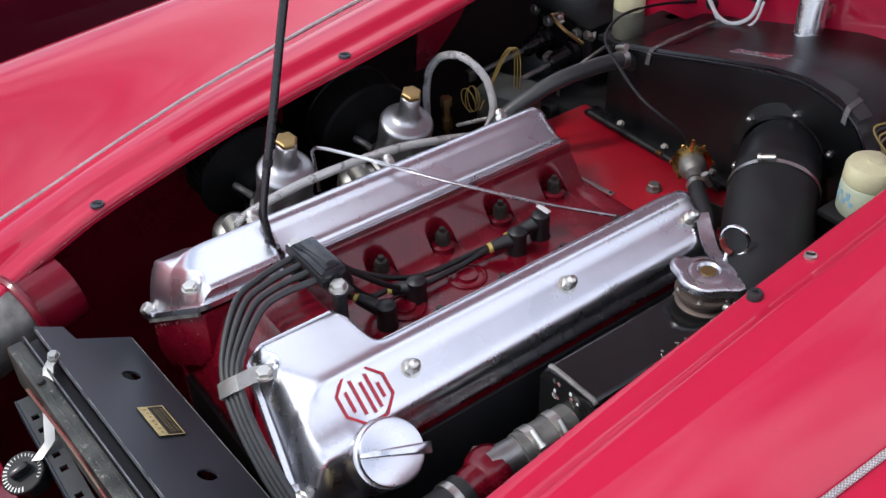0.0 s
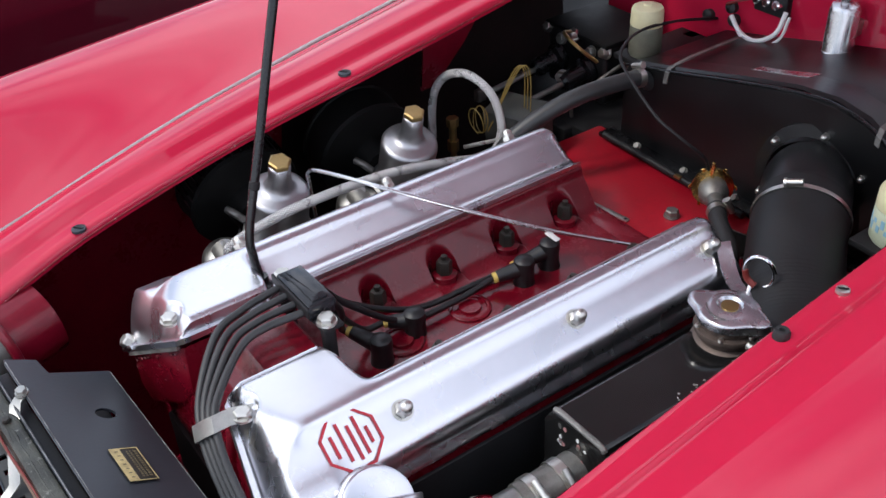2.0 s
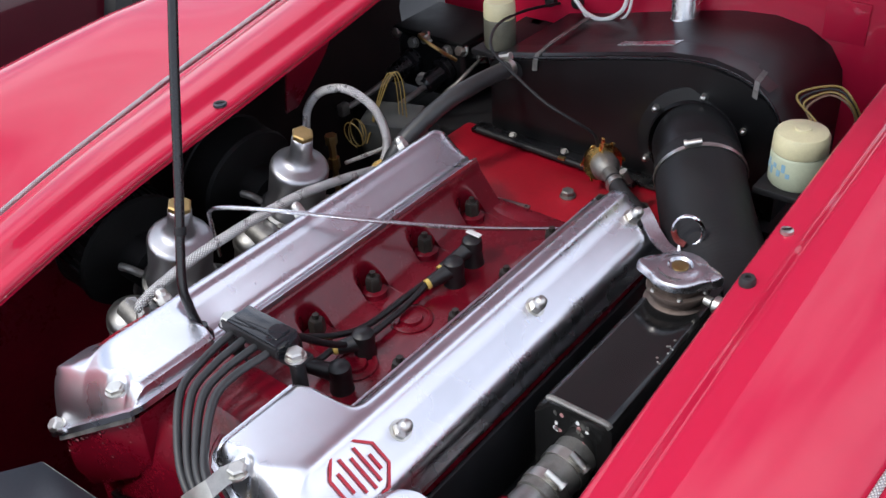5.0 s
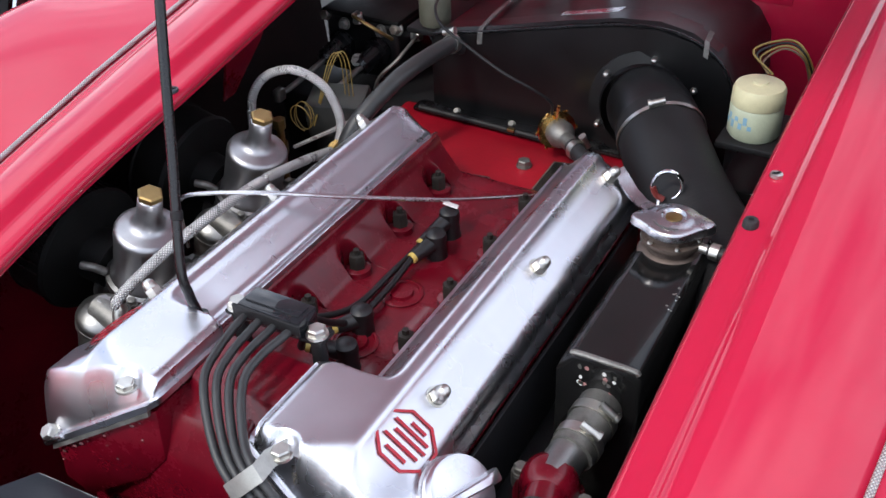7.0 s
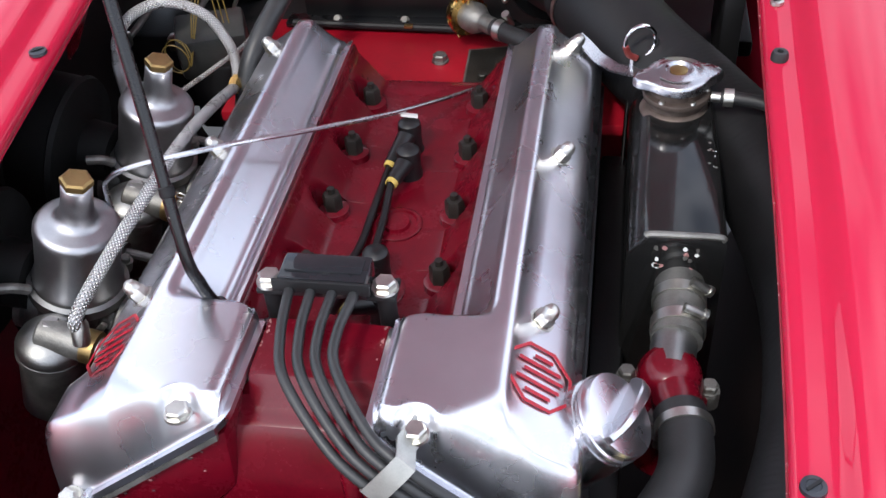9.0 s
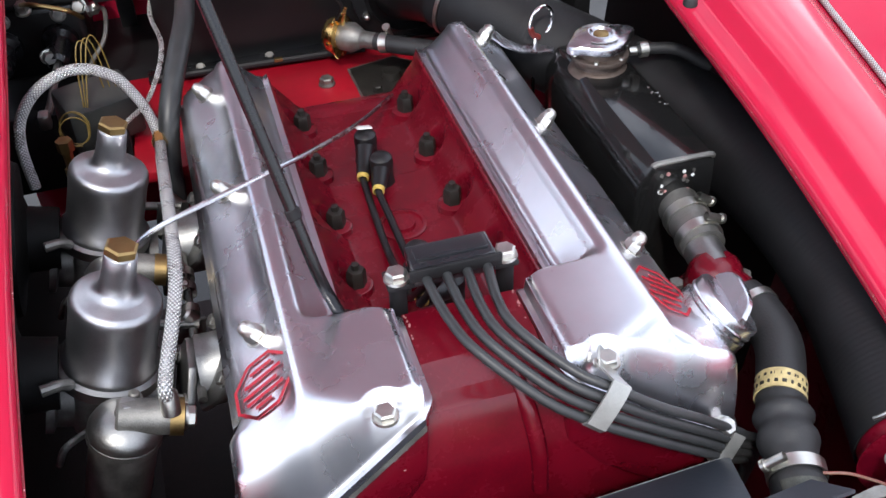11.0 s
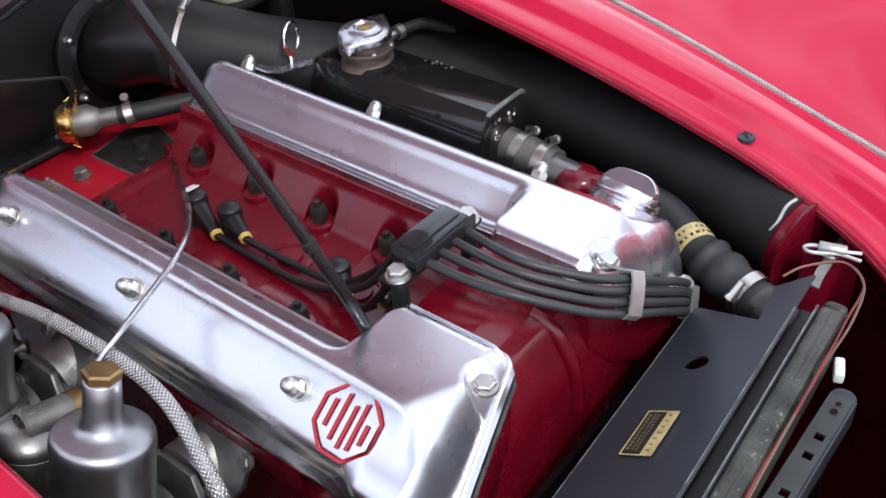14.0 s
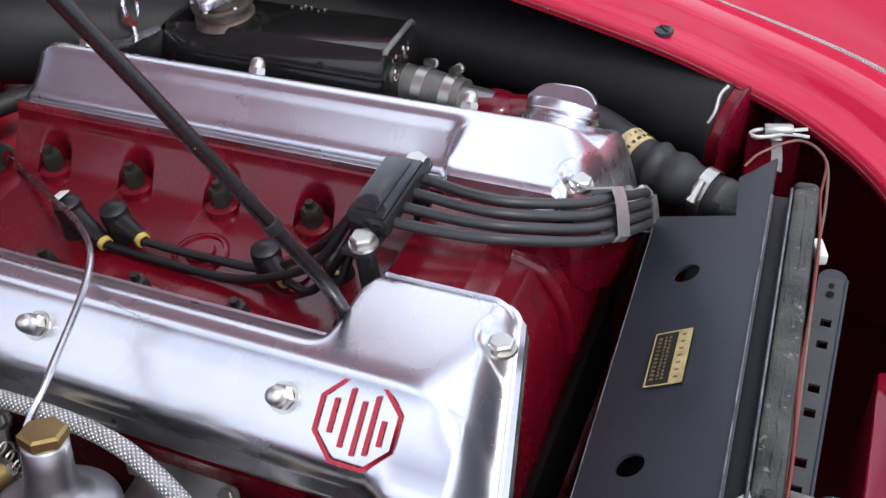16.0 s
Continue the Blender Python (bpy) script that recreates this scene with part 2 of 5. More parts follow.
def hexhead(at, axis, across, height, bm=None, spin=0.0, washer=True):
    r = across / math.sqrt(3)
    m = axis_pose(at, axis, spin)
    bm = lathe([(0, height), (r * 0.82, height), (r, height * 0.85), (r, 0.0015), (0, 0.0015)], m, 6, bm)
    if washer:
        lathe([(0, 0.002), (r * 1.15, 0.002), (r * 1.2, 0.0), (0, 0.0)], m, 20, bm)
    return bm


def dome_nut(at, axis, bm=None, s=1.0):
    m = axis_pose(at, axis)
    lathe([(0.0108 * s, 0), (0.0108 * s, 0.002 * s), (0.0082 * s, 0.002 * s)], m, 20, bm)
    lathe([(0.0085 * s, 0.002 * s), (0.0085 * s, 0.009 * s), (0.0074 * s, 0.0105 * s)], m, 6, bm)
    return lathe([(0.0070 * s, 0.009 * s), (0.0068 * s, 0.014 * s), (0.0056 * s, 0.0175 * s), (0.003 * s, 0.0195 * s), (0, 0.02 * s)], m, 20, bm)


def glide(points, n=10):
    p = [Vector(q) for q in points]
    q = [2 * p[0] - p[1], *p, 2 * p[-1] - p[-2]]
    out = []
    for i in range(1, len(q) - 2):
        a, b, c, d = q[i - 1:i + 3]
        for k in range(n):
            u = k / n
            out.append(0.5 * (2 * b + (c - a) * u + (2 * a - 5 * b + 4 * c - d) * u * u + (3 * b - a - 3 * c + d) * u ** 3))
    out.append(p[-1])
    return out


def tube(points, r, n=14, steps=10, bm=None, radii=None, smooth=True):
    """A round tube along points, closed at both ends, with its length and girth as the layer "tube"."""
    bm = bm or bmesh.new()
    uv = bm.loops.layers.uv.get("tube") or bm.loops.layers.uv.new("tube")
    p = glide(points, steps) if smooth else [Vector(q) for q in points]
    rings, run, up = [], 0.0, None
    for i, q in enumerate(p):
        d = (p[min(i + 1, len(p) - 1)] - p[max(i - 1, 0)]).normalized()
        if up is None:
            up = d.orthogonal().normalized()
        up = (up - d * up.dot(d)).normalized()
        side = d.cross(up)
        run += (q - p[i - 1]).length if i else 0
        rad = radii(i / (len(p) - 1)) if radii else r
        rings.append((run, [bm.verts.new(q + rad * (math.cos(a) * up + math.sin(a) * side)) for a in [2 * math.pi * k / n for k in range(n)]]))
    for (ra, a), (rb, b) in zip(rings, rings[1:]):
        for k in range(n):
            f = bm.faces.new((a[k], a[(k + 1) % n], b[(k + 1) % n], b[k]))
            for lp, w in zip(f.loops, ((ra, k), (ra, k + 1), (rb, k + 1), (rb, k))):
                lp[uv].uv = (w[0], w[1] * 2 * math.pi * r / n)
    bm.faces.new(rings[0][1][::-1])
    bm.faces.new(rings[-1][1])
    return bm


def loft(rows, closed=False, caps=False, bm=None):
    """Skin between rows of points of one length."""
    bm = bm or bmesh.new()
    v = [[bm.verts.new(p) for p in row] for row in rows]
    w = len(v[0])
    for a, b in zip(v, v[1:]):
        for k in range(w if closed else w - 1):
            bm.faces.new((a[k], a[(k + 1) % w], b[(k + 1) % w], b[k]))
    if caps:
        bm.faces.new(v[0][::-1])
        bm.faces.new(v[-1])
    return bm


def thick(bm, d):
    bmesh.ops.recalc_face_normals(bm, faces=bm.faces)
    bmesh.ops.solidify(bm, geom=bm.faces[:], thickness=d)
    return bm


def ease(a, b, x):
    u = min(1, max(0, (x - a) / (b - a)))
    return u * u * (3 - 2 * u)


def prism(outline, z0, z1, m=None, bm=None, bevel=0.0):
    """A flat outline of (x, y) raised from z0 to z1."""
    t = bmesh.new()
    a = [t.verts.new((x, y, z0)) for x, y in outline]
    b = [t.verts.new((x, y, z1)) for x, y in outline]
    k = len(a)
    t.faces.new(a[::-1])
    t.faces.new(b)
    for i in range(k):
        t.faces.new((a[i], a[(i + 1) % k], b[(i + 1) % k], b[i]))
    if bevel:
        bmesh.ops.bevel(t, geom=t.edges[:], offset=bevel, segments=2, affect="EDGES", profile=0.5)
    return merge(bm or bmesh.new(), t, m or Matrix())


def strap(points, wide, thickness, across, bm=None):
    """A bent metal strip along points; across: the way of its width."""
    a = Vector(across).normalized() * wide / 2
    rows = [[Vector(p) - a, Vector(p) + a] for p in points]
    return thick(loft(rows, bm=bm), thickness)


# ---- ground ----
g = bmesh.new()
bmesh.ops.create_grid(g, x_segments=24, y_segments=24, size=400)
ground = part("ground", g, ASPHALT)
tagged(ground, "dark grey asphalt car park", "ground", kind="structure")

# ---- car body round the engine bay ----
body = thing("car_body", (0, 0, 0), "glossy red classic sports car body with open engine bay", "car")
RIM = [(0.309, 0.70, 0.976), (0.305, 0.55, 0.957), (0.302, 0.45, 0.939), (0.299, 0.262, 0.907), (0.298, 0.081, 0.876), (0.295, -0.087, 0.837),
       (0.290, -0.164, 0.813), (0.270, -0.228, 0.797), (0.235, -0.280, 0.783), (0.184, -0.315, 0.773), (0.112, -0.336, 0.767), (0.04, -0.344, 0.764)]
RIM = [Vector(p) + Vector((-0.0025, 0, 0)) for p in glide(RIM + [(-x, y, z) for x, y, z in RIM[::-1]], 8)]
# profile away from the rim: distance out, height against the rim on the sides
def crown(d):
    """Height of the bonnet surround against the rim: a flat ledge, a rolled rise, and a crown that falls to the seam."""
    return 0.0005 + 0.0115 * ease(0.0215, 0.040, d) - 0.047 * max(0.0, (d - 0.046) / 0.0825) ** 1.8


PROFILE = [(0.000, -0.014), (-0.001, -0.009), (0.000, -0.003), (0.003, 0.000), (0.012, 0.0004), (0.0205, 0.0005)]
PROFILE += [(0.0225 + 0.003 * k, crown(0.0225 + 0.003 * k)) for k in range(36)]
CUT = len(PROFILE) + 1
PROFILE += [(0.1285, -0.0345), (0.1305, -0.0370), (0.132, -0.0345)]
PROFILE += [(0.140 + 0.0125 * k, 0.0) for k in range(15)]
PROFILE += [(0.335, -0.001), (0.3475, -0.003), (0.36, -0.006), (0.3725, -0.0105), (0.385, -0.016), (0.3975, -0.0235), (0.41, -0.032), (0.4225, -0.0435), (0.435, -0.056), (0.4475, -0.0715), (0.46, -0.088),
            (0.48, -0.125), (0.50, -0.175), (0.515, -0.23), (0.525, -0.30), (0.53, -0.42)]
# distance from the rim to the seam between bonnet surround and wing, along the car
SEAM_Y, SEAM_D = (-0.28, -0.087, 0.081, 0.262, 0.45, 0.70), (0.138, 0.140, 0.152, 0.166, 0.168, 0.168)


def rim_frame(i):
    a, b = RIM[max(i - 1, 0)], RIM[min(i + 1, len(RIM) - 1)]
    d = (b - a).normalized()
    return Vector((-d.y, d.x, 0)).normalized()


def rim_row(i):
    out = rim_frame(i)
    if out.dot(Vector((RIM[i].x, RIM[i].y - 0.2, 0))) < 0:
        out = -out
    side = abs(out.x)
    row = []
    seam = float(np.interp(RIM[i].y, SEAM_Y, SEAM_D))
    crest = 0.868 + 0.02 * min(1.2, max(0.0, (RIM[i].y + 0.12) / 0.4))
    for d, h in PROFILE:
        drop = 0.0 if d < 0.1 else (d - 0.1) * 0.55 * (1 - side)
        z = RIM[i].z + h
        if d >= 0.14:
            low = RIM[i].z - 0.0345
            hill = low + (crest - low) * ease(0.12, 0.31, d) + h
            z = hill * side + (RIM[i].z - 0.0345 + h * 0.3) * (1 - side)
        q = RIM[i] + out * (d if d < 0.04 else 0.04 + (d - 0.04) * (seam - 0.04) / 0.0905 if d < 0.1305 else d + seam - 0.1305)
        row.append(Vector((q.x, q.y, z - drop)))
    return row


ROWS_RIM = [rim_row(i) for i in range(len(RIM))]
mid = len(RIM) // 2
part("wing", loft([r[:CUT + 1] for r in ROWS_RIM]), BODY_RED, body, "glossy red bonnet surround with raised gutter", 50)
part("front_wing", loft([r[CUT:] for r in ROWS_RIM[:mid + 1]]), BODY_RED, body, "glossy red rounded front wing", 50)
part("front_wing", loft([r[CUT:] for r in ROWS_RIM[mid:]]), BODY_RED, body, "glossy red rounded front wing", 50)
for sl in (slice(0, mid - 8), slice(mid + 9, len(RIM))):
    part("piping", tube([r[CUT] + Vector((0, 0, 0.0054)) for r in ROWS_RIM[sl]], 0.0031, 10, smooth=False), PIPING, body, "woven grey piping between wing and body")
part("rim_edge", tube([r[1] + Vector((0, 0, 0.0005)) for r in ROWS_RIM], 0.0014, 6, smooth=False), RIM_WEAR, body, "worn dark edge of the opening")
# inner walls of the bay, floor and bulkhead
inner = []
for r in ROWS_RIM:
    p = r[0]
    o = (p - Vector((0, p.y if p.y > -0.1 else -0.1, p.z))).normalized()
    inner.append([p + Vector((0, 0, 0.002)), p + o * 0.02 + Vector((0, 0, -0.004)), p + o * 0.12 + Vector((0, 0, -0.03)), p + o * 0.15 + Vector((0, 0, -0.14)), p + o * 0.12 + Vector((0, 0, -0.45)), Vector((p.x, p.y, 0.16))])
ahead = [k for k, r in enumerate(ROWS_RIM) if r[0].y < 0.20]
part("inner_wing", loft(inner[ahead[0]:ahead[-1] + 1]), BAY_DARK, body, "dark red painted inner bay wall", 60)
# the wall is flat black from y = 0.20 rearwards
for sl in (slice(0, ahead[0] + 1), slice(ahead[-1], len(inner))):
    part("rear_inner_wing", loft(inner[sl]), FLAT_BLACK, body, "black inner bay wall", 60)
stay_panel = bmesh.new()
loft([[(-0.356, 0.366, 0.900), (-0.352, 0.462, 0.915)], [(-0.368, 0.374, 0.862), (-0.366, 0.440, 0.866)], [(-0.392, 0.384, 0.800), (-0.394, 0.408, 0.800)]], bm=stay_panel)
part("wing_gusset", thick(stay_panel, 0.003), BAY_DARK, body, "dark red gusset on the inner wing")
# floor coloured near black so the gaps above it stay dark
part("undertray", box((0.86, 1.2, 0.02), (0, 0.22, 0.17), bevel=0.004), FLAT_BLACK, body, "dark floor under the engine")
part("bulkhead", box((0.80, 0.02, 0.55), (0, 0.745, 0.70), bevel=0.004), BODY_RED, body, "red painted bulkhead")
part("scuttle", box((0.80, 0.30, 0.02), (0, 0.895, 0.968), bevel=0.006), BODY_RED, body, "red scuttle panel")
part("bulkhead_step", box((0.66, 0.21, 0.02), (0.0, 0.64, 0.742), bevel=0.004), SATIN_BLACK, body)
# gearbox shelf behind the engine
shelf = bmesh.new()
box((0.42, 0.20, 0.014), (-0.015, 0.462, 0.748), bevel=0.004, bm=shelf)
part("shelf", shelf, BAY_RED, body, "bright red flat panel behind the engine")


def slot_screw(at, r, material, name="screw", label="slotted screw"):
    bm = lathe([(0, 0.003), (r * 0.55, 0.003), (r * 0.6, 0.0036), (r, 0.0028), (r * 1.05, 0), (0, 0)], Matrix.Translation(at), 20)
    ob = part(name, bm, material, body, label)
    part("slot", box((r * 1.5, r * 0.25, 0.0012), (at[0], at[1], at[2] + 0.0036), pose(0, 0, 0, 0, 0, 40), 0, 1), SATIN_BLACK, ob)
    return ob


def rubber_stop(at):
    return part("rubber_stop", lathe([(0, 0.005), (0.0022, 0.005), (0.0026, 0.0075), (0.0055, 0.0075), (0.0066, 0.005), (0.0070, 0), (0, 0)], Matrix.Translation(at), 20), RUBBER, body, "black rubber bonnet buffer")


rubber_stop((0.306, 0.245, 0.903))
slot_screw((0.3085, 0.312, 0.9155), 0.0055, ZINC)
for x, y, z in ((0.303, -0.1035, 0.8335), (-0.301, -0.113, 0.831), (-0.311, 0.227, 0.9015)):
    slot_screw((x, y, z), 0.0075, PLATE, label="grey slotted bonnet buffer screw")


# ---- engine ----
engine = thing("engine", (0, 0.13, 0.3), "twin cam engine with red block and polished cam covers", "engine")


def front(q, y):
    """The front edge of a cover slants: further forward on the outside."""
    if y > -0.06:
        return y
    edge = -0.1065 - min(0.105, q - 0.045) * 0.195
    return -0.06 + (y + 0.06) * (edge + 0.06) / -0.0662


def cover_sheet(side):
    """One cam cover: sections across, from the valley to the outside, laid along the engine."""
    ys = [-0.1262, -0.1260, -0.1225, -0.1205, -0.1195, -0.1185, -0.1175, -0.1165]
    ys += [-0.1150 + 0.0015 * k for k in range(28)] + [-0.071, -0.068, -0.063, -0.055, -0.045, -0.035, -0.025, -0.02, -0.017, -0.0145, -0.012, -0.0095, -0.007, -0.0045, -0.002, 0.001, 0.005]
    ys += [0.03, 0.10, 0.18, 0.26, 0.33, 0.360, 0.372, 0.378, 0.382, 0.385, 0.3865, 0.387, 0.3915, 0.3917]
    rows = []
    for y in ys:
        flange = lambda q: 0.848 - 0.65 * (q - 0.045) + max(0.0, q - 0.10) * 0.58 * ease(-0.075, -0.045, y)
        k = ease(-0.0185, -0.002, y)             # 0: wide front lobe, 1: narrow part
        s0 = 0.0425 + 0.0355 * k
        r = ease(-0.014, 0.004, y)
        if y < -0.108:
            s0 += 0.016 - math.sqrt(max(0.0, 0.016 ** 2 - (min(0.016, -0.108 - y) * 0.86) ** 2))
        sec = [(s0, flange(s0) - 0.006), (s0, flange(s0)), (s0 + 0.0045, flange(s0 + 0.0045) + 0.0012)]
        low0 = flange(s0 + 0.005)
        lobe = lambda z, q: z + (0.8335 + (q - 0.0880) * 1.08 - z) * r
        sec += [(s0 + 0.0055, low0 + 0.003 + 0.010 * (1 - r)), (s0 + 0.0068, lobe(0.8575, 0.0868)), (s0 + 0.0095, lobe(0.8600, 0.0878)), (s0 + 0.0125, lobe(0.861, 0.0905))]
        a, b = s0 + 0.016, 0.1035
        for u in [j / 22 for j in range(23)]:
            q = a + (b - a) * u
            sec.append((q, lobe(0.861, q)))
        sec += [(0.1062, lobe(0.861, 0.1062)), (0.1085, 0.861 - 0.0040 * r), (0.1105, 0.861 - 0.0022 * r), (0.1135, 0.861 - 0.0008 * r), (0.117, 0.8608), (0.1205, 0.8603), (0.1232, 0.8594), (0.1248, 0.8580), (0.1264, 0.8560)]
        sec += [(q, 0.8434 - (q - 0.1405) * 0.72) for q in (0.1285, 0.138, 0.146, 0.153, 0.158)]
        sec += [(0.1618, 0.8268), (0.1640, 0.8225), (0.1648, 0.8170), (0.1648, flange(0.1648) + 0.006), (0.1652, flange(0.1652) + 0.001), (0.1695, flange(0.1695)), (0.1695, flange(0.1695) - 0.006)]
        bulge = 0.0085 * (1 - ease(-0.072, -0.054, y))
        pull = 1.0
        if y < -0.100:
            pull = 1 - 0.30 * (1 - math.sqrt(max(0.0, 1 - min(1.0, (-0.100 - y) / 0.0263) ** 2)))
        sec = [(q if q < 0.12 else 0.12 + (q - 0.12) * pull + bulge * ease(0.146, 0.164, q), z) for q, z in sec]
        f = 0.0
        if y < -0.1010:
            g = min(1.0, (-0.1010 - y) / 0.0190)
            f = g * (0.25 + 0.75 * g) if g < 0.9 else g * (0.25 + 0.75 * g) * 0.6 + 0.4 * g
        if y > 0.360:
            f = {0.372: 0.03, 0.378: 0.10, 0.382: 0.22, 0.385: 0.5, 0.3865: 0.8}.get(y, 1.0)
        row = []
        for i, (s, z) in enumerate(sec):
            low = flange(s)
            if 1 < i < len(sec) - 2:
                e = (-0.0702 - max(0.0, 0.124 - s) * 0.75) - y
                top = 0.8675 - 0.72 * 0.5 * (e + math.sqrt(e * e + 0.012 ** 2))
                h = max(0.0, 1 - abs(z - top) / 0.007)
                z = max(low + 0.001, min(z, top) - h * h * 0.007 / 4)
                yy = front(s, y)
                d = math.hypot(s - 0.0745, yy + 0.1015)
                z = max(low + 0.003, z - 0.0060 * (1 - ease(0.0095, 0.0150, d)))
                z += (low + 0.0005 - z) * f
            if y in (-0.1262, 0.3917):
                z = low - 0.006
            row.append((side * s, front(s, y), z))
        rows.append(row)
    return loft(rows)


def octagon(r, k=8):
    return [(r * math.cos(math.pi / 8 + math.pi * 2 * i / k), r * math.sin(math.pi / 8 + math.pi * 2 * i / k)) for i in range(k)]


def cam_cover(side, label):
    cover = part("cam_cover", cover_sheet(side), POLISHED, engine, label, 75)
    out = Vector((side * 0.584, 0, 0.8115))
    for y in (0.005, 0.188, 0.358) if side > 0 else (0.002, 0.176, 0.340):
        at = Vector((side * 0.1405, y, 0.8420))
        part("grime_ring", lathe([(0.0132, -0.0006), (0.0122, 0.0007), (0, 0.0007)], axis_pose(at, out), 24), DIRTY, cover, "dark grime round the nut")
        part("dome_nut", dome_nut(at, out, bmesh.new(), 0.86), ZINC, cover, "domed zinc nut")
    # badge of plain strokes within an eight-sided ring
    c = Vector((side * 0.1430, -0.0440, 0.8416)) + out * 0.0011
    yv = Vector((0, side, 0))
    zv = out.cross(yv)
    m = Matrix(((yv.x, zv.x, out.x, c.x), (yv.y, zv.y, out.y, c.y), (yv.z, zv.z, out.z, c.z), (0, 0, 0, 1)))
    ring = bmesh.new()
    a, b = octagon(0.0262), octagon(0.0238)
    for i in range(8):
        j = (i + 1) % 8
        prism([a[i], a[j], b[j], b[i]], 0, 0.0006, m, ring)
    bmesh.ops.remove_doubles(ring, verts=ring.verts, dist=1e-6)
    part("badge_ring", ring, BADGE_RED, cover, "red eight-sided badge outline")
    for x0, y0, x1, y1 in ((-0.0145, -0.009, -0.0145, 0.010), (-0.0065, -0.0150, -0.0065, 0.0170), (0.0015, -0.0175, 0.0015, 0.012), (0.0085, -0.0155, 0.0085, 0.0165), (0.0150, -0.009, 0.0150, 0.005)):
        d = Vector((x1 - x0, y1 - y0, 0)).normalized() * 0.0012
        nrm = Vector((-d.y, d.x, 0))
        q = [(x0 + nrm.x, y0 + nrm.y), (x0 - nrm.x, y0 - nrm.y), (x1 - nrm.x, y1 - nrm.y), (x1 + nrm.x, y1 + nrm.y)]
        part("badge_bar", prism(q, 0, 0.0006, m), BADGE_RED, cover)
    edge = [0.050 + 0.006 * k for k in range(19)]
    part("gasket", strap([(side * q, front(q, -0.1262) - 0.0006, 0.8395 - 0.65 * (q - 0.045)) for q in edge], 0.0045, 0.003, (0, 0.2, 1)), DIRTY, cover, "dark gasket edge")
    part("corner_lug", merge(bmesh.new(), box((0.026, 0.020, 0.007), bevel=0.0025), Matrix.Translation((side * 0.1535, -0.1205, 0.7765)) @ Matrix.Rotation(side * 0.577, 4, "Y") @ Matrix.Rotation(side * -0.19, 4, "Z")), SATIN, cover, "square flange lug")
    # bolt in the dished corner and low corner bolt
    part("bolt", hexhead((side * 0.0745, -0.1015, 0.8485), (0, 0, 1), 0.0130, 0.0070), ZINC, cover, "hexagon bolt in a dished seat")
    part("bolt", hexhead((side * 0.157, -0.1235, 0.7785), (side * 0.25, -0.6, 0.75), 0.012, 0.009), ZINC, cover)
    return cover


cover_e = cam_cover(1, "polished aluminium cam cover on the exhaust side")
cam_cover(-1, "polished aluminium cam cover beside the carburettors")

# oil filler on the exhaust side cover
oz = Vector((0.69, -0.06, 0.72)).normalized()
ox = Vector((0.30, 0.93, -0.20))
ox = (ox - oz * ox.dot(oz)).normalized()
oy = oz.cross(ox)
oc = Vector((0.1993, -0.0532, 0.8275)) - oz * 0.0285
oil = Matrix(((ox.x, oy.x, oz.x, oc.x), (ox.y, oy.y, oz.y, oc.y), (ox.z, oy.z, oz.z, oc.z), (0, 0, 0, 1)))
neck = part("filler_neck", lathe([(0.036, -0.052), (0.0335, -0.030), (0.0315, -0.006), (0.030, 0.004), (0.0298, 0.009), (0.0275, 0.010), (0.0275, 0.013)], oil, 40), SATIN, cover_e, "round alloy filler neck")
cap = part("oil_cap", lathe([(0.0265, 0.0125), (0.0290, 0.0130), (0.0296, 0.0145), (0.0284, 0.0155), (0.0286, 0.0205), (0.0278, 0.0228), (0.0255, 0.0235), (0, 0.0240)], oil, 48), POLISHED, engine, "round polished oil filler cap")
grip = bmesh.new()
gr = []
for u in [k / 12 for k in range(13)]:
    x = -0.029 + 0.062 * u
    w, h = 0.0026 + 0.0026 * u, 0.0050 + 0.0110 * (1 - abs(2 * u - 1) ** 4)
    gr.append([oil @ Vector(q) for q in ((x, -w, 0.0225), (x, -w * 0.9, 0.0225 + h - 0.001), (x, -w * 0.6, 0.0225 + h), (x, w * 0.6, 0.0225 + h), (x, w * 0.9, 0.0225 + h - 0.001), (x, w, 0.0225))])
part("grip_bar", loft(gr, False, True, grip), POLISHED, cap, "cast grip bar across the cap")

# cylinder head: valley floor, side walls, front casting, rear end
head = bmesh.new()
rows = []
STUDS = (0.10, 0.182, 0.265, 0.348)
for y in sorted([-0.012, 0.02, 0.05, 0.141, 0.223, 0.306, 0.374, 0.392] + [c + 0.0165 * d for c in STUDS for d in (-1.02, -0.99, -0.93, -0.85, -0.75, -0.6, -0.4, -0.2, 0, 0.2, 0.4, 0.6, 0.75, 0.85, 0.93, 0.99, 1.02)]):
    bore = max([0.0] + [0.0535 + math.sqrt(0.0165 ** 2 - (y - c) ** 2) for c in STUDS if abs(y - c) < 0.0165])
    half = [(0.158, 0.60), (0.158, 0.75), (0.164, 0.765), (0.1645, 0.787), (0.120, 0.7945), (0.090, 0.8085), (0.0785, 0.8215), (0.0768, 0.8205), (0.0758, 0.818), (max(bore, 0.0745), 0.8125), (max(bore, 0.0715), 0.8085), (max(bore, 0.0675), 0.8035), (max(bore, 0.0630), 0.7975), (max(bore, 0.0580), 0.791), (max(bore, 0.0535), 0.785), (max(bore, 0.0490), 0.7795), (max(bore, 0.0455), 0.7772), (0.030, 0.7755)]
    rows.append([(-x, y, z) for x, z in half] + [(0, y, 0.775)] + [(x, y, z) for x, z in half[::-1]])
loft(rows, bm=head)
part("cylinder_head", head, ENGINE_RED, engine, "deep red enamelled head between the covers", 40)


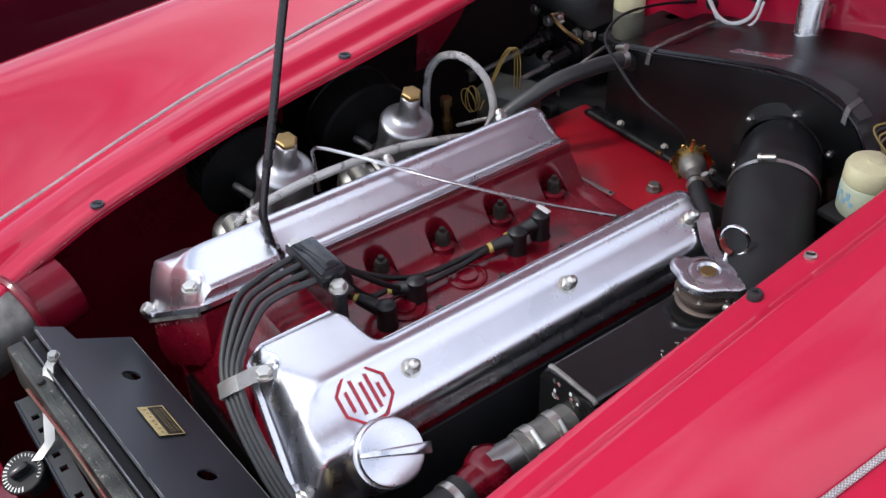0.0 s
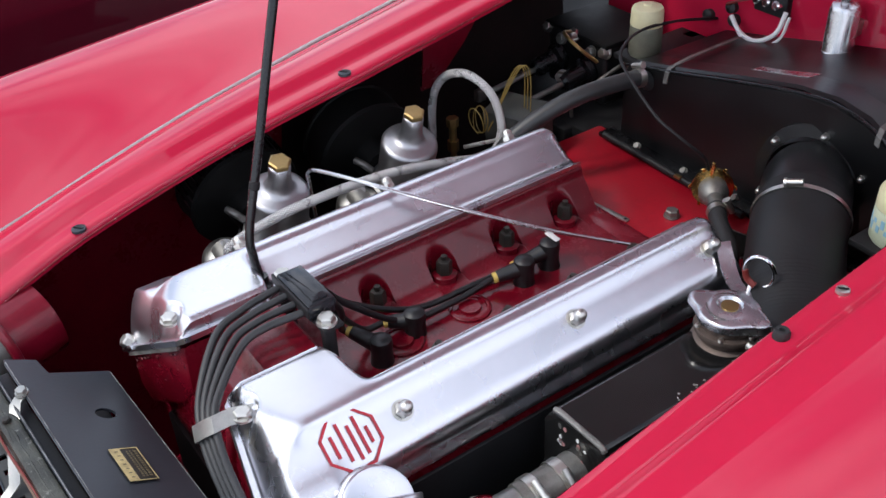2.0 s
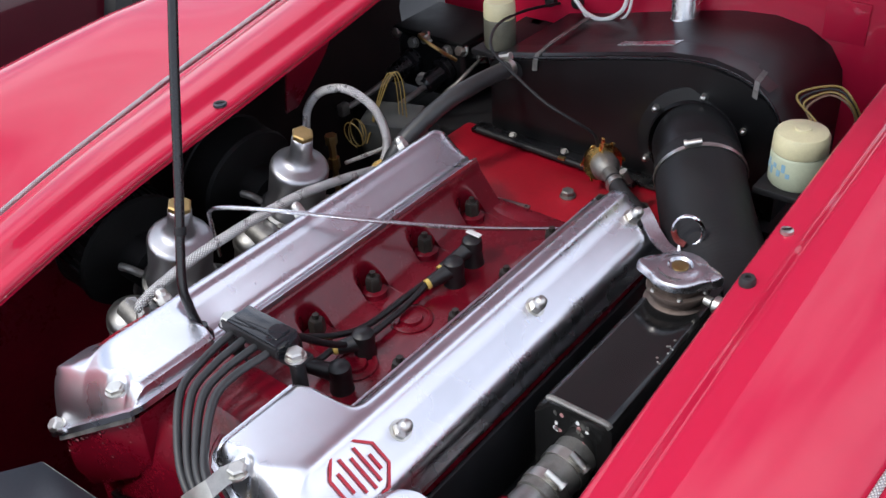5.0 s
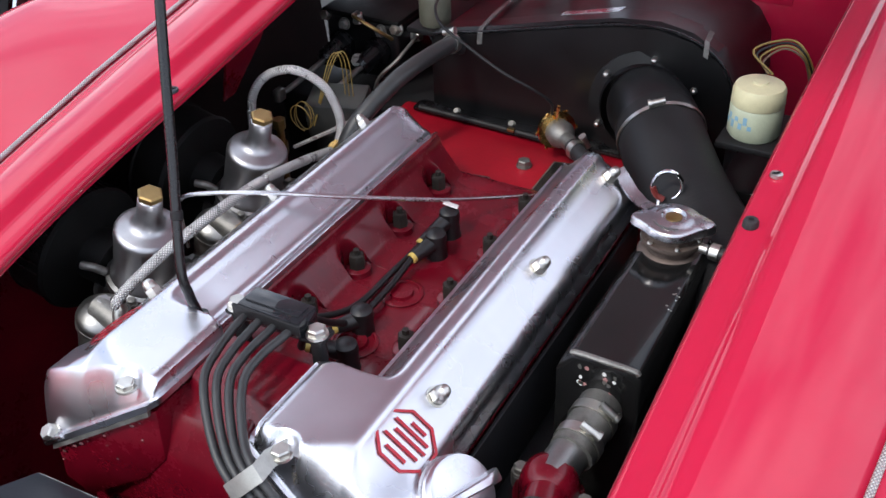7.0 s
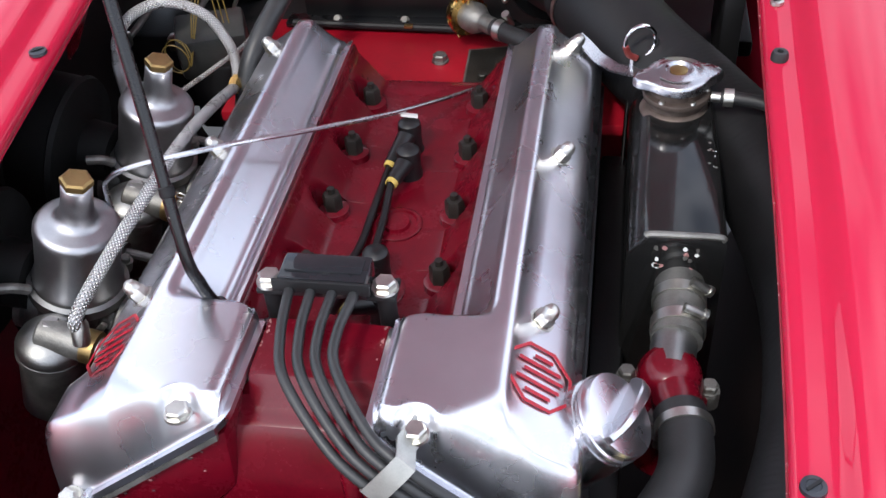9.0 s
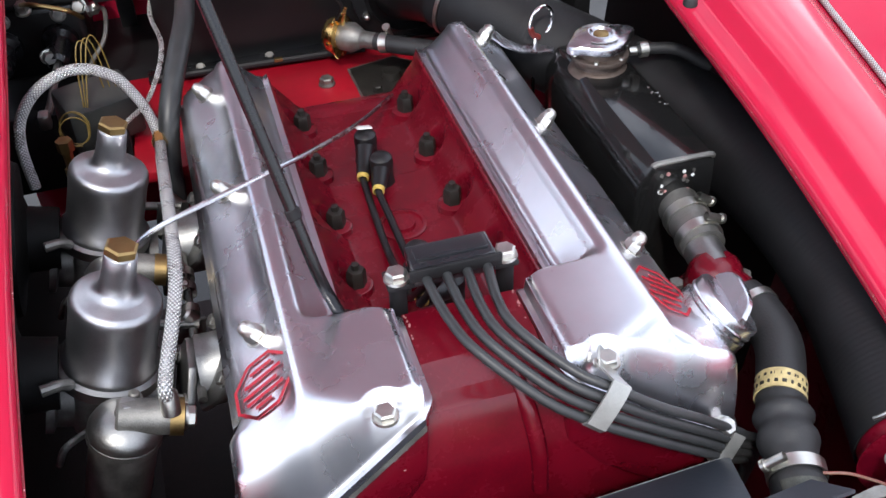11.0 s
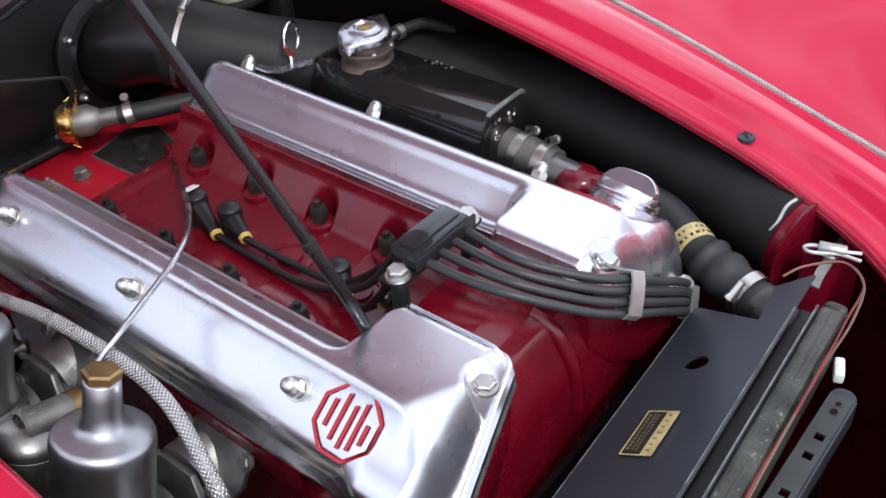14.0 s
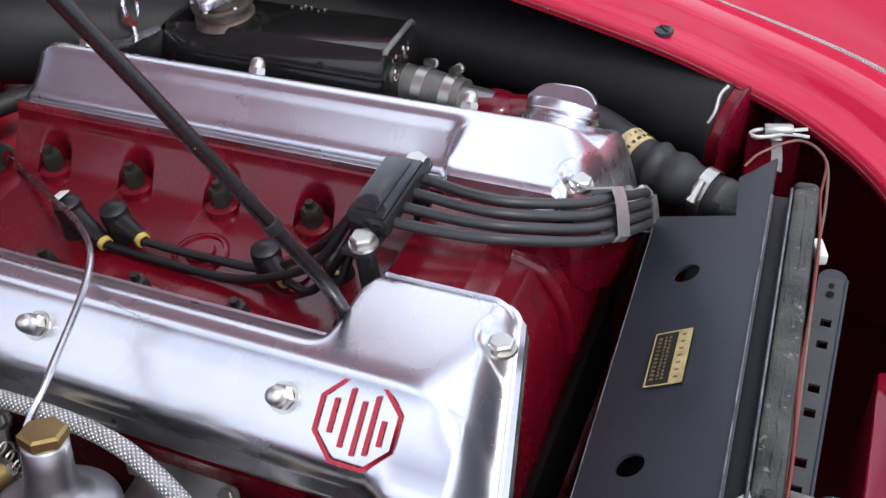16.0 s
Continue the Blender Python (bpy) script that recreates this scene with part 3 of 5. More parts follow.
def cover_edge(q):
    """The slanting front edge of the covers, at q from the engine's middle."""
    return -0.1065 - min(0.105, q - 0.045) * 0.195


case = bmesh.new()
rows = []
for y, zt in ((-0.008, 0.776), (-0.010, 0.842), (-0.014, 0.847), (-0.03, 0.8475), (-0.058, 0.8470), (-0.0625, 0.8455), (-0.0655, 0.842), (-0.0695, 0.834), (-0.0745, 0.8275), (-0.079, 0.8250), (-0.0825, 0.8240), (-0.0855, 0.8220), (-0.0885, 0.8175), (-0.093, 0.806), (-0.101, 0.785), (-0.105, 0.760), (-0.107, 0.68), (-0.107, 0.40)):
    rows.append([(x, y, z) for x, z in ((-0.155, min(zt, 0.74)), (-0.12, min(zt, 0.78)), (-0.062, min(zt, 0.820)), (-0.050, min(zt, 0.832)), (-0.0415, zt), (-0.03, zt + 0.0005), (0, zt + 0.001), (0.03, zt + 0.0005), (0.0415, zt), (0.050, min(zt, 0.832)), (0.062, min(zt, 0.820)), (0.12, min(zt, 0.78)), (0.155, min(zt, 0.74)))])
loft(rows, bm=case)
for sd in (-1, 1):
    rot = Matrix(((1, 0, 0, 0), (0, 0, -1, 0), (0, 1, 0, 0), (0, 0, 0, 1)))
    ol = [(0.046, 0.838), (0.160, 0.764), (0.164, 0.722), (0.140, 0.708), (0.075, 0.750), (0.050, 0.780)]
    housing = prism([(sd * a, b) for a, b in ol], -0.0, 0.1175, rot, None, 0.004)
    for v in housing.verts:
        if v.co.y < -0.05:
            v.co.y += 0.1175 + cover_edge(abs(v.co.x)) + 0.0035
    part("cam_housing", housing, ENGINE_RED, engine, "red cam housing with chipped edges")
chips = random.Random(9)
for sd in (-1, 1):
    for k in range(13):
        q = 0.055 + 0.105 * chips.random()
        up = 0.832 - 0.66 * (q - 0.045) - (0.0 if k % 3 else chips.uniform(0.0, 0.03))
        r = chips.uniform(0.0006, 0.0014)
        flake = prism([(chips.uniform(0.6, 1.4) * r * 1.5 * math.cos(a), chips.uniform(0.6, 1.2) * r * math.sin(a)) for a in [j * 1.047 for j in range(6)]], 0, 0.0003, axis_pose((sd * q, cover_edge(q) + 0.0032, up), (sd * -0.19, -1, 0)))
        part("paint_chip", flake, CHIP_PINK if k % 2 else DIRTY, engine)
for k in range(16):
    x, y = (0.0395 + chips.uniform(-0.001, 0.001)) * (1 if k % 2 else -1), chips.uniform(-0.045, -0.015)
    r = chips.uniform(0.0004, 0.0009)
    part("paint_chip", prism([(chips.uniform(0.6, 1.4) * r * math.cos(a), chips.uniform(0.6, 1.4) * r * 1.6 * math.sin(a)) for a in [j * 1.047 for j in range(6)]], 0, 0.0003, Matrix.Translation((x, y, 0.8474))), CHIP_PINK, engine)
part("timing_case", case, ENGINE_RED, engine, "chipped red timing case", 22)
# added sheet: blacks out the gap between engine front and radiator
part("dark_front_sheet", box((0.27, 0.006, 0.30), (0.0, -0.1090, 0.545), bevel=0.002), FLAT_BLACK, engine, "black sheet added to darken the lower front")
part("casting_rib", tube([(0.020, -0.071, 0.826), (0.022, -0.081, 0.8215), (0.025, -0.092, 0.808), (0.029, -0.103, 0.776), (0.030, -0.106, 0.74)], 0.0065, 14, 6), ENGINE_RED, engine, "rounded vertical rib")
rear = bmesh.new()
box((0.19, 0.03, 0.055), (0, 0.386, 0.750), bevel=0.006, bm=rear)
part("rear_flange", rear, ENGINE_RED, engine)
part("block", box((0.31, 0.50, 0.36), (0, 0.13, 0.44), bevel=0.012), ENGINE_RED, engine, "red engine block deep in the bay")
for s in (-1, 1):
    for y in (0.10, 0.182, 0.265, 0.348):
        pocket = part("stud_boss", lathe([(0.0145, 0.772), (0.0135, 0.782), (0.012, 0.783), (0, 0.783)], Matrix.Translation((s * 0.0535, y, 0)), 20), ENGINE_RED, engine)
        bm = lathe([(0.0085, 0.783), (0.0085, 0.796), (0.0072, 0.7985), (0.0035, 0.799), (0.0035, 0.804), (0, 0.804)], Matrix.Translation((s * 0.0535, y, 0)), 6)
        part("stud_nut", bm, OILY, pocket, "dark oily stud nut")
for y in (0.09, 0.172):
    bm = lathe([(0.022, 0.774), (0.022, 0.777), (0.0205, 0.778), (0.018, 0.778), (0.017, 0.776), (0.012, 0.776), (0.011, 0.779), (0, 0.779)], Matrix.Translation((0.004, y, 0)), 32)
    part("plug_boss", bm, ENGINE_RED, engine, "raised round boss in the valley")


def plug_cap(at, aim, tag=False, reach=0.032):
    """Rubber elbow on a spark plug: a socket standing in the valley, and a horn along aim."""
    at, aim = Vector(at), Vector(aim).normalized()
    bm = lathe([(0.0105, -0.024), (0.0122, -0.021), (0.0108, -0.016), (0.0104, -0.004), (0.0112, 0.003), (0.0104, 0.009), (0.007, 0.012), (0, 0.013)], Matrix.Translation(at), 20)
    tube([at, at + aim * 0.4 * reach, at + aim * reach], 0.0085, 16, 4, bm, radii=lambda u: 0.0098 - 0.0034 * u)
    ob = part("plug_cap", bm, PLUG_CAP, engine, "black rubber spark plug cap")
    part("ferrule", lathe([(0.0058, 0), (0.0058, 0.004), (0.0045, 0.0045), (0.0045, 0)], axis_pose(at + aim * reach, aim), 16), YELLOW, ob, "yellow lead ferrule")
    if tag:
        part("tag", merge(bmesh.new(), box((0.016, 0.008, 0.0012), bevel=0.0003), axis_pose(at + Vector((0, 0.004, 0.0145)), (0.2, 0.2, 1), 1.0)), WHITE, ob, "white paper tag")
    return at + aim * (reach + 0.004)


ends = [plug_cap((-0.003, 0.282, 0.796), (-0.013, -0.040, -0.013), True, 0.040), plug_cap((0.003, 0.243, 0.794), (-0.0105, -0.030, -0.006), False, 0.030),
        plug_cap((0.001, 0.108, 0.792), (-0.6, -0.9, -0.05), False, 0.026), plug_cap((0.016, 0.060, 0.794), (-0.7, -0.4, 0.2))]
part("lead", tube([ends[0], (-0.018, 0.19, 0.782), (-0.020, 0.12, 0.786), (-0.026, 0.05, 0.825), (-0.021, 0.014, 0.874)], 0.0033, 12), PLUG_CAP, engine)
part("lead", tube([ends[1], (-0.006, 0.16, 0.784), (-0.006, 0.10, 0.790), (-0.010, 0.045, 0.835), (-0.007, 0.014, 0.874)], 0.0033, 12), PLUG_CAP, engine)
part("lead", tube([ends[2], (-0.018, 0.060, 0.792), (-0.008, 0.03, 0.835), (0.007, 0.014, 0.874)], 0.0033, 12), PLUG_CAP, engine)
part("lead", tube([ends[3], (-0.014, 0.036, 0.808), (0.006, 0.028, 0.845), (0.021, 0.014, 0.874)], 0.0033, 12), PLUG_CAP, engine)

# lead holder across the front of the valley
holder = part("lead_holder", box((0.060, 0.026, 0.017), (-0.001, 0.0, 0.8765), bevel=0.0022), HOLDER, engine, "black plastic box holding four ignition leads")
part("holder_lip", box((0.066, 0.0025, 0.010), (-0.001, -0.0145, 0.880), bevel=0.0008), SATIN_BLACK, holder)
part("holder_lid", box((0.052, 0.015, 0.0022), (-0.001, 0.001, 0.8858), bevel=0.0008), HOLDER, holder)
for x in (-0.0405, 0.0385):
    part("holder_ear", box((0.022, 0.020, 0.0045), (x * 0.93, 0.0, 0.8675), bevel=0.0012), SATIN_BLACK, holder)
    part("holder_post", lathe([(0.0065, 0.80), (0.0065, 0.8655), (0, 0.8655)], Matrix.Translation((x, -0.002, 0)), 14), SATIN_BLACK, holder)
    bm = lathe([(0.0065, 0.8695), (0.0085, 0.8695), (0.0085, 0.8705), (0.0045, 0.8705)], Matrix.Translation((x, -0.002, 0)), 20)
    hexhead((x, -0.002, 0.8705), (0, 0, 1), 0.0135, 0.0075, bm)
    part("holder_bolt", bm, ZINC, holder, "zinc bolt on a spacer")
for k in range(4):
    x = -0.0225 + 0.0145 * k
    q = Vector((-0.0055, -0.0026, -0.0058)) * (1.5 - k)
    c1, c2 = Vector((0.062, -0.1275, 0.8395)), Vector((0.170, -0.1275, 0.757))
    mid_ = Vector((0.007, -0.079, 0.8690)) + Vector((0.0098, 0.0035, 0.001)) * (k - 1.5)
    pts = [(x, 0.01, 0.8765), (x, -0.016, 0.876), mid_ + (Vector((x, -0.016, 0.876)) - mid_) * 0.45 + Vector((-0.004, 0, 0.0015)), mid_, mid_ + (c1 + q - mid_) * 0.55 + Vector((-0.001, -0.007, -0.001)), c1 + q, c1 + q * 0.9 + Vector((0.032, -0.006, -0.021)), c1 + q * 0.9 + Vector((0.072, -0.006, -0.050)), c2 + q * 0.8, c2 + q * 0.7 + Vector((0.022, 0.008, -0.03)), c2 + q * 0.6 + Vector((0.030, 0.03, -0.13))]
    part("ignition_lead", tube(pts, 0.0035, 14, 8), LEAD, engine, "grey black ignition lead")


s0 = Vector((0.0745, -0.1015, 0.852))
t0, n0 = Vector((-0.0063, -0.0030, -0.0066)).normalized(), Vector((0.72, -0.25, -0.50)).normalized()
nn = t0.cross(n0).normalized()
nn = nn if nn.y < 0 else -nn
e0 = Vector((0.062, -0.1275, 0.8395))
part("lead_clamp", strap([s0 + Vector((0.004, 0.008, 0.0)), s0 + Vector((-0.003, -0.009, 0.0)), e0 - t0 * 0.0185 + nn * 0.0055, e0 - t0 * 0.011 + nn * 0.0072, e0 + nn * 0.0076, e0 + t0 * 0.0140 + nn * 0.0068, e0 + t0 * 0.0172 + nn * 0.002, e0 + t0 * 0.0160 - nn * 0.004, e0 + t0 * 0.006 - nn * 0.0072], 0.0140, 0.0016, n0), CLAMP, engine, "bent zinc strap round the leads")
e1 = Vector((0.1605, -0.1285, 0.7640))
part("lead_clamp", strap([Vector((0.158, -0.1275, 0.7805)), e1 - t0 * 0.0115 + nn * 0.0076, e1 + nn * 0.0078, e1 + t0 * 0.013 + nn * 0.0074, e1 + t0 * 0.0170 + nn * 0.003, e1 + t0 * 0.0155 - nn * 0.005], 0.0100, 0.0016, n0), CLAMP, engine, "bent zinc strap round the leads")

# thin wire from the front carburettor over to the head
part("thin_pipe", tube([(-0.224, 0.124, 0.79), (-0.222, 0.121, 0.835), (-0.2136, 0.1177, 0.8542), (-0.1858, 0.1186, 0.8685), (-0.1142, 0.1447, 0.8743), (-0.0628, 0.2019, 0.8514), (-0.003, 0.2985, 0.8096), (0.0664, 0.4177, 0.768)], 0.0022, 10), SATIN, engine, "thin bare metal pipe crossing the engine")
part("pipe_union", lathe([(0.006, 0.755), (0.006, 0.764), (0.004, 0.767), (0.004, 0.772), (0, 0.772)], Matrix.Translation((0.067, 0.4185, 0)), 12), ENGINE_RED, engine)
# added black filler and sheet: stand in for shade beside the exhaust cover
part("shade_filler", box((0.028, 0.44, 0.12), (0.186, 0.15, 0.655), bevel=0.006), SATIN_BLACK, engine, "black filler standing in for shade low in the bay")
part("shade_sheet", box((0.004, 0.44, 0.19), (0.1705, 0.155, 0.698), bevel=0.001), SATIN_BLACK, engine, "black sheet standing in for shade under the cover")

# ---- prop rod ----
rod = thing("bonnet_prop", (-0.0798, -0.007, 0.84), "black bonnet prop rod standing on the engine", "prop rod")
part("rod", tube([(-0.0798, -0.007, 0.842), (-0.083, -0.0082, 0.855), (-0.0875, -0.0085, 0.870), (-0.0945, -0.0045, 0.8955), (-0.1103, 0.0258, 0.9714), (-0.1315, 0.0646, 1.0687), (-0.155, 0.111, 1.18), (-0.205, 0.207, 1.408)], 0.0043, 14, 8), BLACK, rod, "thin black bent rod")
part("rod_foot", lathe([(0.0095, 0.836), (0.0095, 0.842), (0.0065, 0.846), (0.006, 0.852), (0, 0.852)], Matrix.Translation((-0.0798, -0.007, 0)), 20), BLACK, rod)
part("collar", lathe([(0.0043, -0.004), (0.0052, -0.003), (0.0052, 0.003), (0.0043, 0.004)], axis_pose((-0.1023, 0.0106, 0.9335), (-0.19, 0.37, 0.91)), 16), SATIN_BLACK, rod)

# ---- carburettors ----
def carburettor(y, first):
    x = -0.2215
    c = thing("carburettor", (x, y, 0.70), "grey cast carburettor with bright dashpot and brass damper cap", "carburettor", "carburettors beside the engine")
    o = Matrix.Translation((x, y, 0))
    lean = radians(17.5)
    c.location = (x - 0.175 * math.sin(lean), y, 0.875 - 0.175 * math.cos(lean))
    c.rotation_euler = (0, lean, 0)
    dash = part("dashpot", lathe([(0.0365, 0.764), (0.0365, 0.770), (0.0338, 0.772), (0.0336, 0.812), (0.0342, 0.821), (0.0339, 0.8255), (0.0325, 0.8285), (0.0290, 0.8303), (0.0215, 0.8325), (0.0170, 0.8347), (0.0145, 0.8385), (0.0130, 0.846), (0.0123, 0.856), (0.0120, 0.868), (0.0110, 0.8695), (0, 0.8695)], o, 48), DASH, c, "polished aluminium dashpot", 60)
    part("damper_cap", lathe([(0, 0.8768), (0.0108, 0.8768), (0.0127, 0.8755), (0.0127, 0.8706), (0.0118, 0.8695), (0, 0.8695)], o @ Matrix.Rotation(0.3, 4, "Z"), 6), BRASS, c, "hexagonal brass damper cap", 25)
    collar = part("dashpot_flange", lathe([(0.036, 0.752), (0.041, 0.754), (0.041, 0.763), (0.037, 0.765)], o, 40), CAST, c)
    for k in range(3):
        a = k * 2.094 + 0.9
        at = Vector((x + 0.043 * math.cos(a), y + 0.043 * math.sin(a), 0.752))
        bm = lathe([(0.0065, 0), (0.0065, 0.011), (0, 0.011)], Matrix.Translation(at), 14)
        lathe([(0.0042, 0.011), (0.0042, 0.015), (0.003, 0.016), (0, 0.016)], Matrix.Translation(at), 12, bm)
        part("flange_screw", bm, DIRTY, collar)
    bore = axis_pose((x - 0.045, y, 0.726), (1, 0, 0))
    bm = lathe([(0.030, 0), (0.030, 0.006), (0.025, 0.008), (0.0255, 0.03), (0.030, 0.045), (0.0255, 0.062), (0.025, 0.082), (0.031, 0.085), (0.031, 0.093), (0, 0.093)], bore, 28)
    box((0.052, 0.062, 0.05), (x, y, 0.728), bevel=0.012, seg=3, bm=bm)
    part("mixing_body", bm, SOOTY, c, "dull grey cast carburettor body")
    flange = prism([(0.018, -0.036), (0.034, -0.012), (0.034, 0.012), (0.018, 0.036), (-0.018, 0.036), (-0.034, 0.012), (-0.034, -0.012), (-0.018, -0.036)], 0, 0.007, axis_pose((-0.164, y, 0.735), (1, 0, 0)), None, 0.0015)
    part("manifold_flange", flange, CAST, c)
    for dy in (-0.028, 0.028):
        part("flange_nut", hexhead((-0.165, y + dy, 0.742), (-1, 0, 0.2), 0.012, 0.008), DIRTY, c)
    part("spindle_lever", box((0.006, 0.004, 0.038), (-0.192, y - 0.036, 0.742), pose(0, 0, 0, 0, 25, 0), 0.0015), DIRTY, c)
    part("jet_lever", tube([(x - 0.01, y - 0.03, 0.72), (x - 0.03, y - 0.045, 0.715), (x - 0.034, y - 0.04, 0.69)], 0.003, 8, 5), DIRTY, c)
    part("vent_stub", tube([(x - 0.03, y - 0.028, 0.765), (x - 0.038, y - 0.036, 0.772), (x - 0.05, y - 0.04, 0.77)], 0.0045, 10, 5), DIRTY, c)
    # float chamber
    fx, fy = x + 0.0085, y - 0.070
    f = Matrix.Translation((fx, fy, 0))
    chamber = part("float_chamber", lathe([(0, 0.675), (0.012, 0.675), (0.020, 0.682), (0.0245, 0.69), (0.0252, 0.752), (0.0275, 0.753), (0.0275, 0.758), (0.0255, 0.760)], f, 32), SOOTY, c, "round oily grey float chamber")
    bm = lathe([(0.0272, 0.758), (0.0272, 0.763), (0.0245, 0.769), (0.0145, 0.775), (0.009, 0.776), (0.009, 0.781), (0, 0.781)], f, 32)
    hexhead((fx, fy, 0.780), (0, 0, 1), 0.013, 0.008, bm)
    part("float_lid", bm, CAST, chamber, "stained alloy float chamber lid")
    ban = axis_pose((fx + 0.004, fy - 0.002, 0.775), (1, -0.08, 0.05))
    part("inlet_boss", lathe([(0.0120, -0.012), (0.0135, -0.010), (0.0135, 0.026), (0, 0.026)], ban, 24), DIRTY, chamber)
    part("banjo", lathe([(0.0140, 0.026), (0.0140, 0.036), (0.006, 0.037)], ban, 24), BRASS, chamber, "brass banjo union")
    part("banjo_bolt", merge(bmesh.new(), hexhead((0, 0, 0.037), (0, 0, 1), 0.014, 0.008), ban), ZINC, chamber)
    # pancake air filter on the outer side
    filt = axis_pose((-0.318, y - 0.004, 0.748), (1, 0.0, 0.10))
    drum = part("air_filter", lathe([(0, -0.030), (0.062, -0.030), (0.068, -0.026), (0.070, -0.020), (0.068, -0.018), (0.068, 0.020), (0.070, 0.022), (0.068, 0.027), (0.040, 0.030), (0.030, 0.034), (0.028, 0.06), (0, 0.06)], filt, 48), FILTER, c, "round black pancake air filter")
    for k in range(40):
        a = k * 2 * math.pi / 40
        part("mesh_rib", merge(bmesh.new(), box((0.0022, 0.0022, 0.038), (0.0688, 0, 0.001), None, 0), filt @ Matrix.Rotation(a, 4, "Z")), BLACK, drum) if first and k < 20 else None
    return c


carburettor(0.090, True)
carburettor(0.2635, False)
for y in (0.09, 0.2635):
    rod_ = thing("choke_rod", (-0.20, y + 0.05, 0.735), "thin dull steel rod beside the carburettor", "rod")
    part("rod", tube([(-0.186, y + 0.045, 0.745), (-0.240, y + 0.052, 0.752), (-0.268, y + 0.050, 0.748)], 0.0042, 10, 4), DIRTY, rod_)
    part("end_nut", hexhead((-0.238, y + 0.052, 0.752), (-1, 0.1, 0.1), 0.013, 0.010), CAST, rod_)
    part("bracket", box((0.030, 0.004, 0.026), (-0.196, y + 0.047, 0.738), pose(0, 0, 0, 0, 14, 8), 0.0015), CAST, rod_, "flat cast bracket")
    part("pivot", lathe([(0.0065, -0.004), (0.0065, 0.006), (0.004, 0.008), (0, 0.008)], axis_pose((-0.192, y + 0.050, 0.748), (-0.6, 0.2, 0.8)), 14), ZINC, rod_)
link = thing("throttle_linkage", (-0.192, 0.17, 0.74), "dull steel throttle spindle joining two carburettors", "linkage")
part("spindle", tube([(-0.192, 0.05, 0.742), (-0.192, 0.31, 0.742)], 0.0038, 10, 4), DIRTY, link)
for y in (0.155, 0.185, 0.205):
    part("clamp", lathe([(0.008, -0.005), (0.008, 0.005), (0, 0.005)], axis_pose((-0.192, y, 0.742), (0, 1, 0)), 14), ZINC, link)
part("return_spring", tube([(-0.194 + 0.005 * math.cos(k * 0.9), 0.175 + 0.002 * k / 6, 0.75 + 0.0011 * k + 0.005 * math.sin(k * 0.9)) for k in range(36)], 0.0008, 6, 2), ZINC, link)
man = thing("inlet_manifold", (-0.165, 0.17, 0.66), "dull grey cast inlet manifold", "manifold")
for y in (0.09, 0.2635):
    part("runner", tube([(-0.192, y, 0.735), (-0.175, y, 0.735), (-0.15, y, 0.74)], 0.030, 20, 4), CAST, man)
    plate = prism([(0.018, -0.046), (0.030, -0.020), (0.026, 0.020), (0.018, 0.046), (-0.022, 0.046), (-0.034, 0.012), (-0.034, -0.012), (-0.022, -0.046)], 0, 0.006, axis_pose((-0.164, y - 0.02, 0.762), (-0.8, 0, 0.6), 0), None, 0.0015)
    part("flange", plate, CAST, man)
    for dy in (-0.052, 0.014):
        part("stud", hexhead((-0.171, y + dy, 0.772), (-0.8, 0, 0.6), 0.010, 0.006), DIRTY, man)

# ---- braided fuel hose ----
hose = thing("fuel_hose", (-0.195, 0.17, 0.79), "stainless braided fuel hose with brass unions", "hose")
part("sleeve", tube([(-0.2115, 0.012, 0.788), (-0.210, 0.018, 0.806), (-0.192, 0.088, 0.832), (-0.190, 0.20, 0.831), (-0.192, 0.285, 0.814), (-0.193, 0.342, 0.798)], 0.0054, 16, 10), BRAID, hose, "thick braided sleeve")
part("union", lathe([(0.0072, -0.010), (0.0072, 0.006), (0.006, 0.008), (0.006, 0.012)], axis_pose((-0.2112, 0.012, 0.789), (0.05, 0.25, 1)), 12), ZINC, hose)
part("union", lathe([(0.0075, -0.004), (0.0075, 0.006), (0.006, 0.007), (0.006, 0.014), (0.0045, 0.015)], axis_pose((-0.193, 0.344, 0.7985), (-0.02, 0.55, 0.1)), 6), GOLD, hose, "brass hose union")
part("loop", tube([(-0.193, 0.352, 0.797), (-0.196, 0.366, 0.810), (-0.204, 0.376, 0.830), (-0.222, 0.376, 0.860), (-0.252, 0.366, 0.878), (-0.285, 0.358, 0.870), (-0.308, 0.354, 0.846), (-0.317, 0.352, 0.815), (-0.317, 0.350, 0.77)], 0.0053, 14, 10), BRAID, hose, "thin braided loop")
fit_ = thing("fuel_union", (-0.285, 0.357, 0.70), "brass fuel fitting with stacked hexagons", "fitting")
part("stem", lathe([(0.004, 0.70), (0.004, 0.765), (0.0075, 0.765), (0.0075, 0.78), (0.005, 0.78), (0.005, 0.80), (0.008, 0.80), (0.008, 0.812), (0, 0.812)], Matrix.Translation((-0.280, 0.357, 0)), 6), BRASS, fit_)

# ---- header tank and radiator cap ----
tank = thing("header_tank", (0.238, 0.21, 0.66), "black painted header tank with chipped corners", "tank")
rows = []
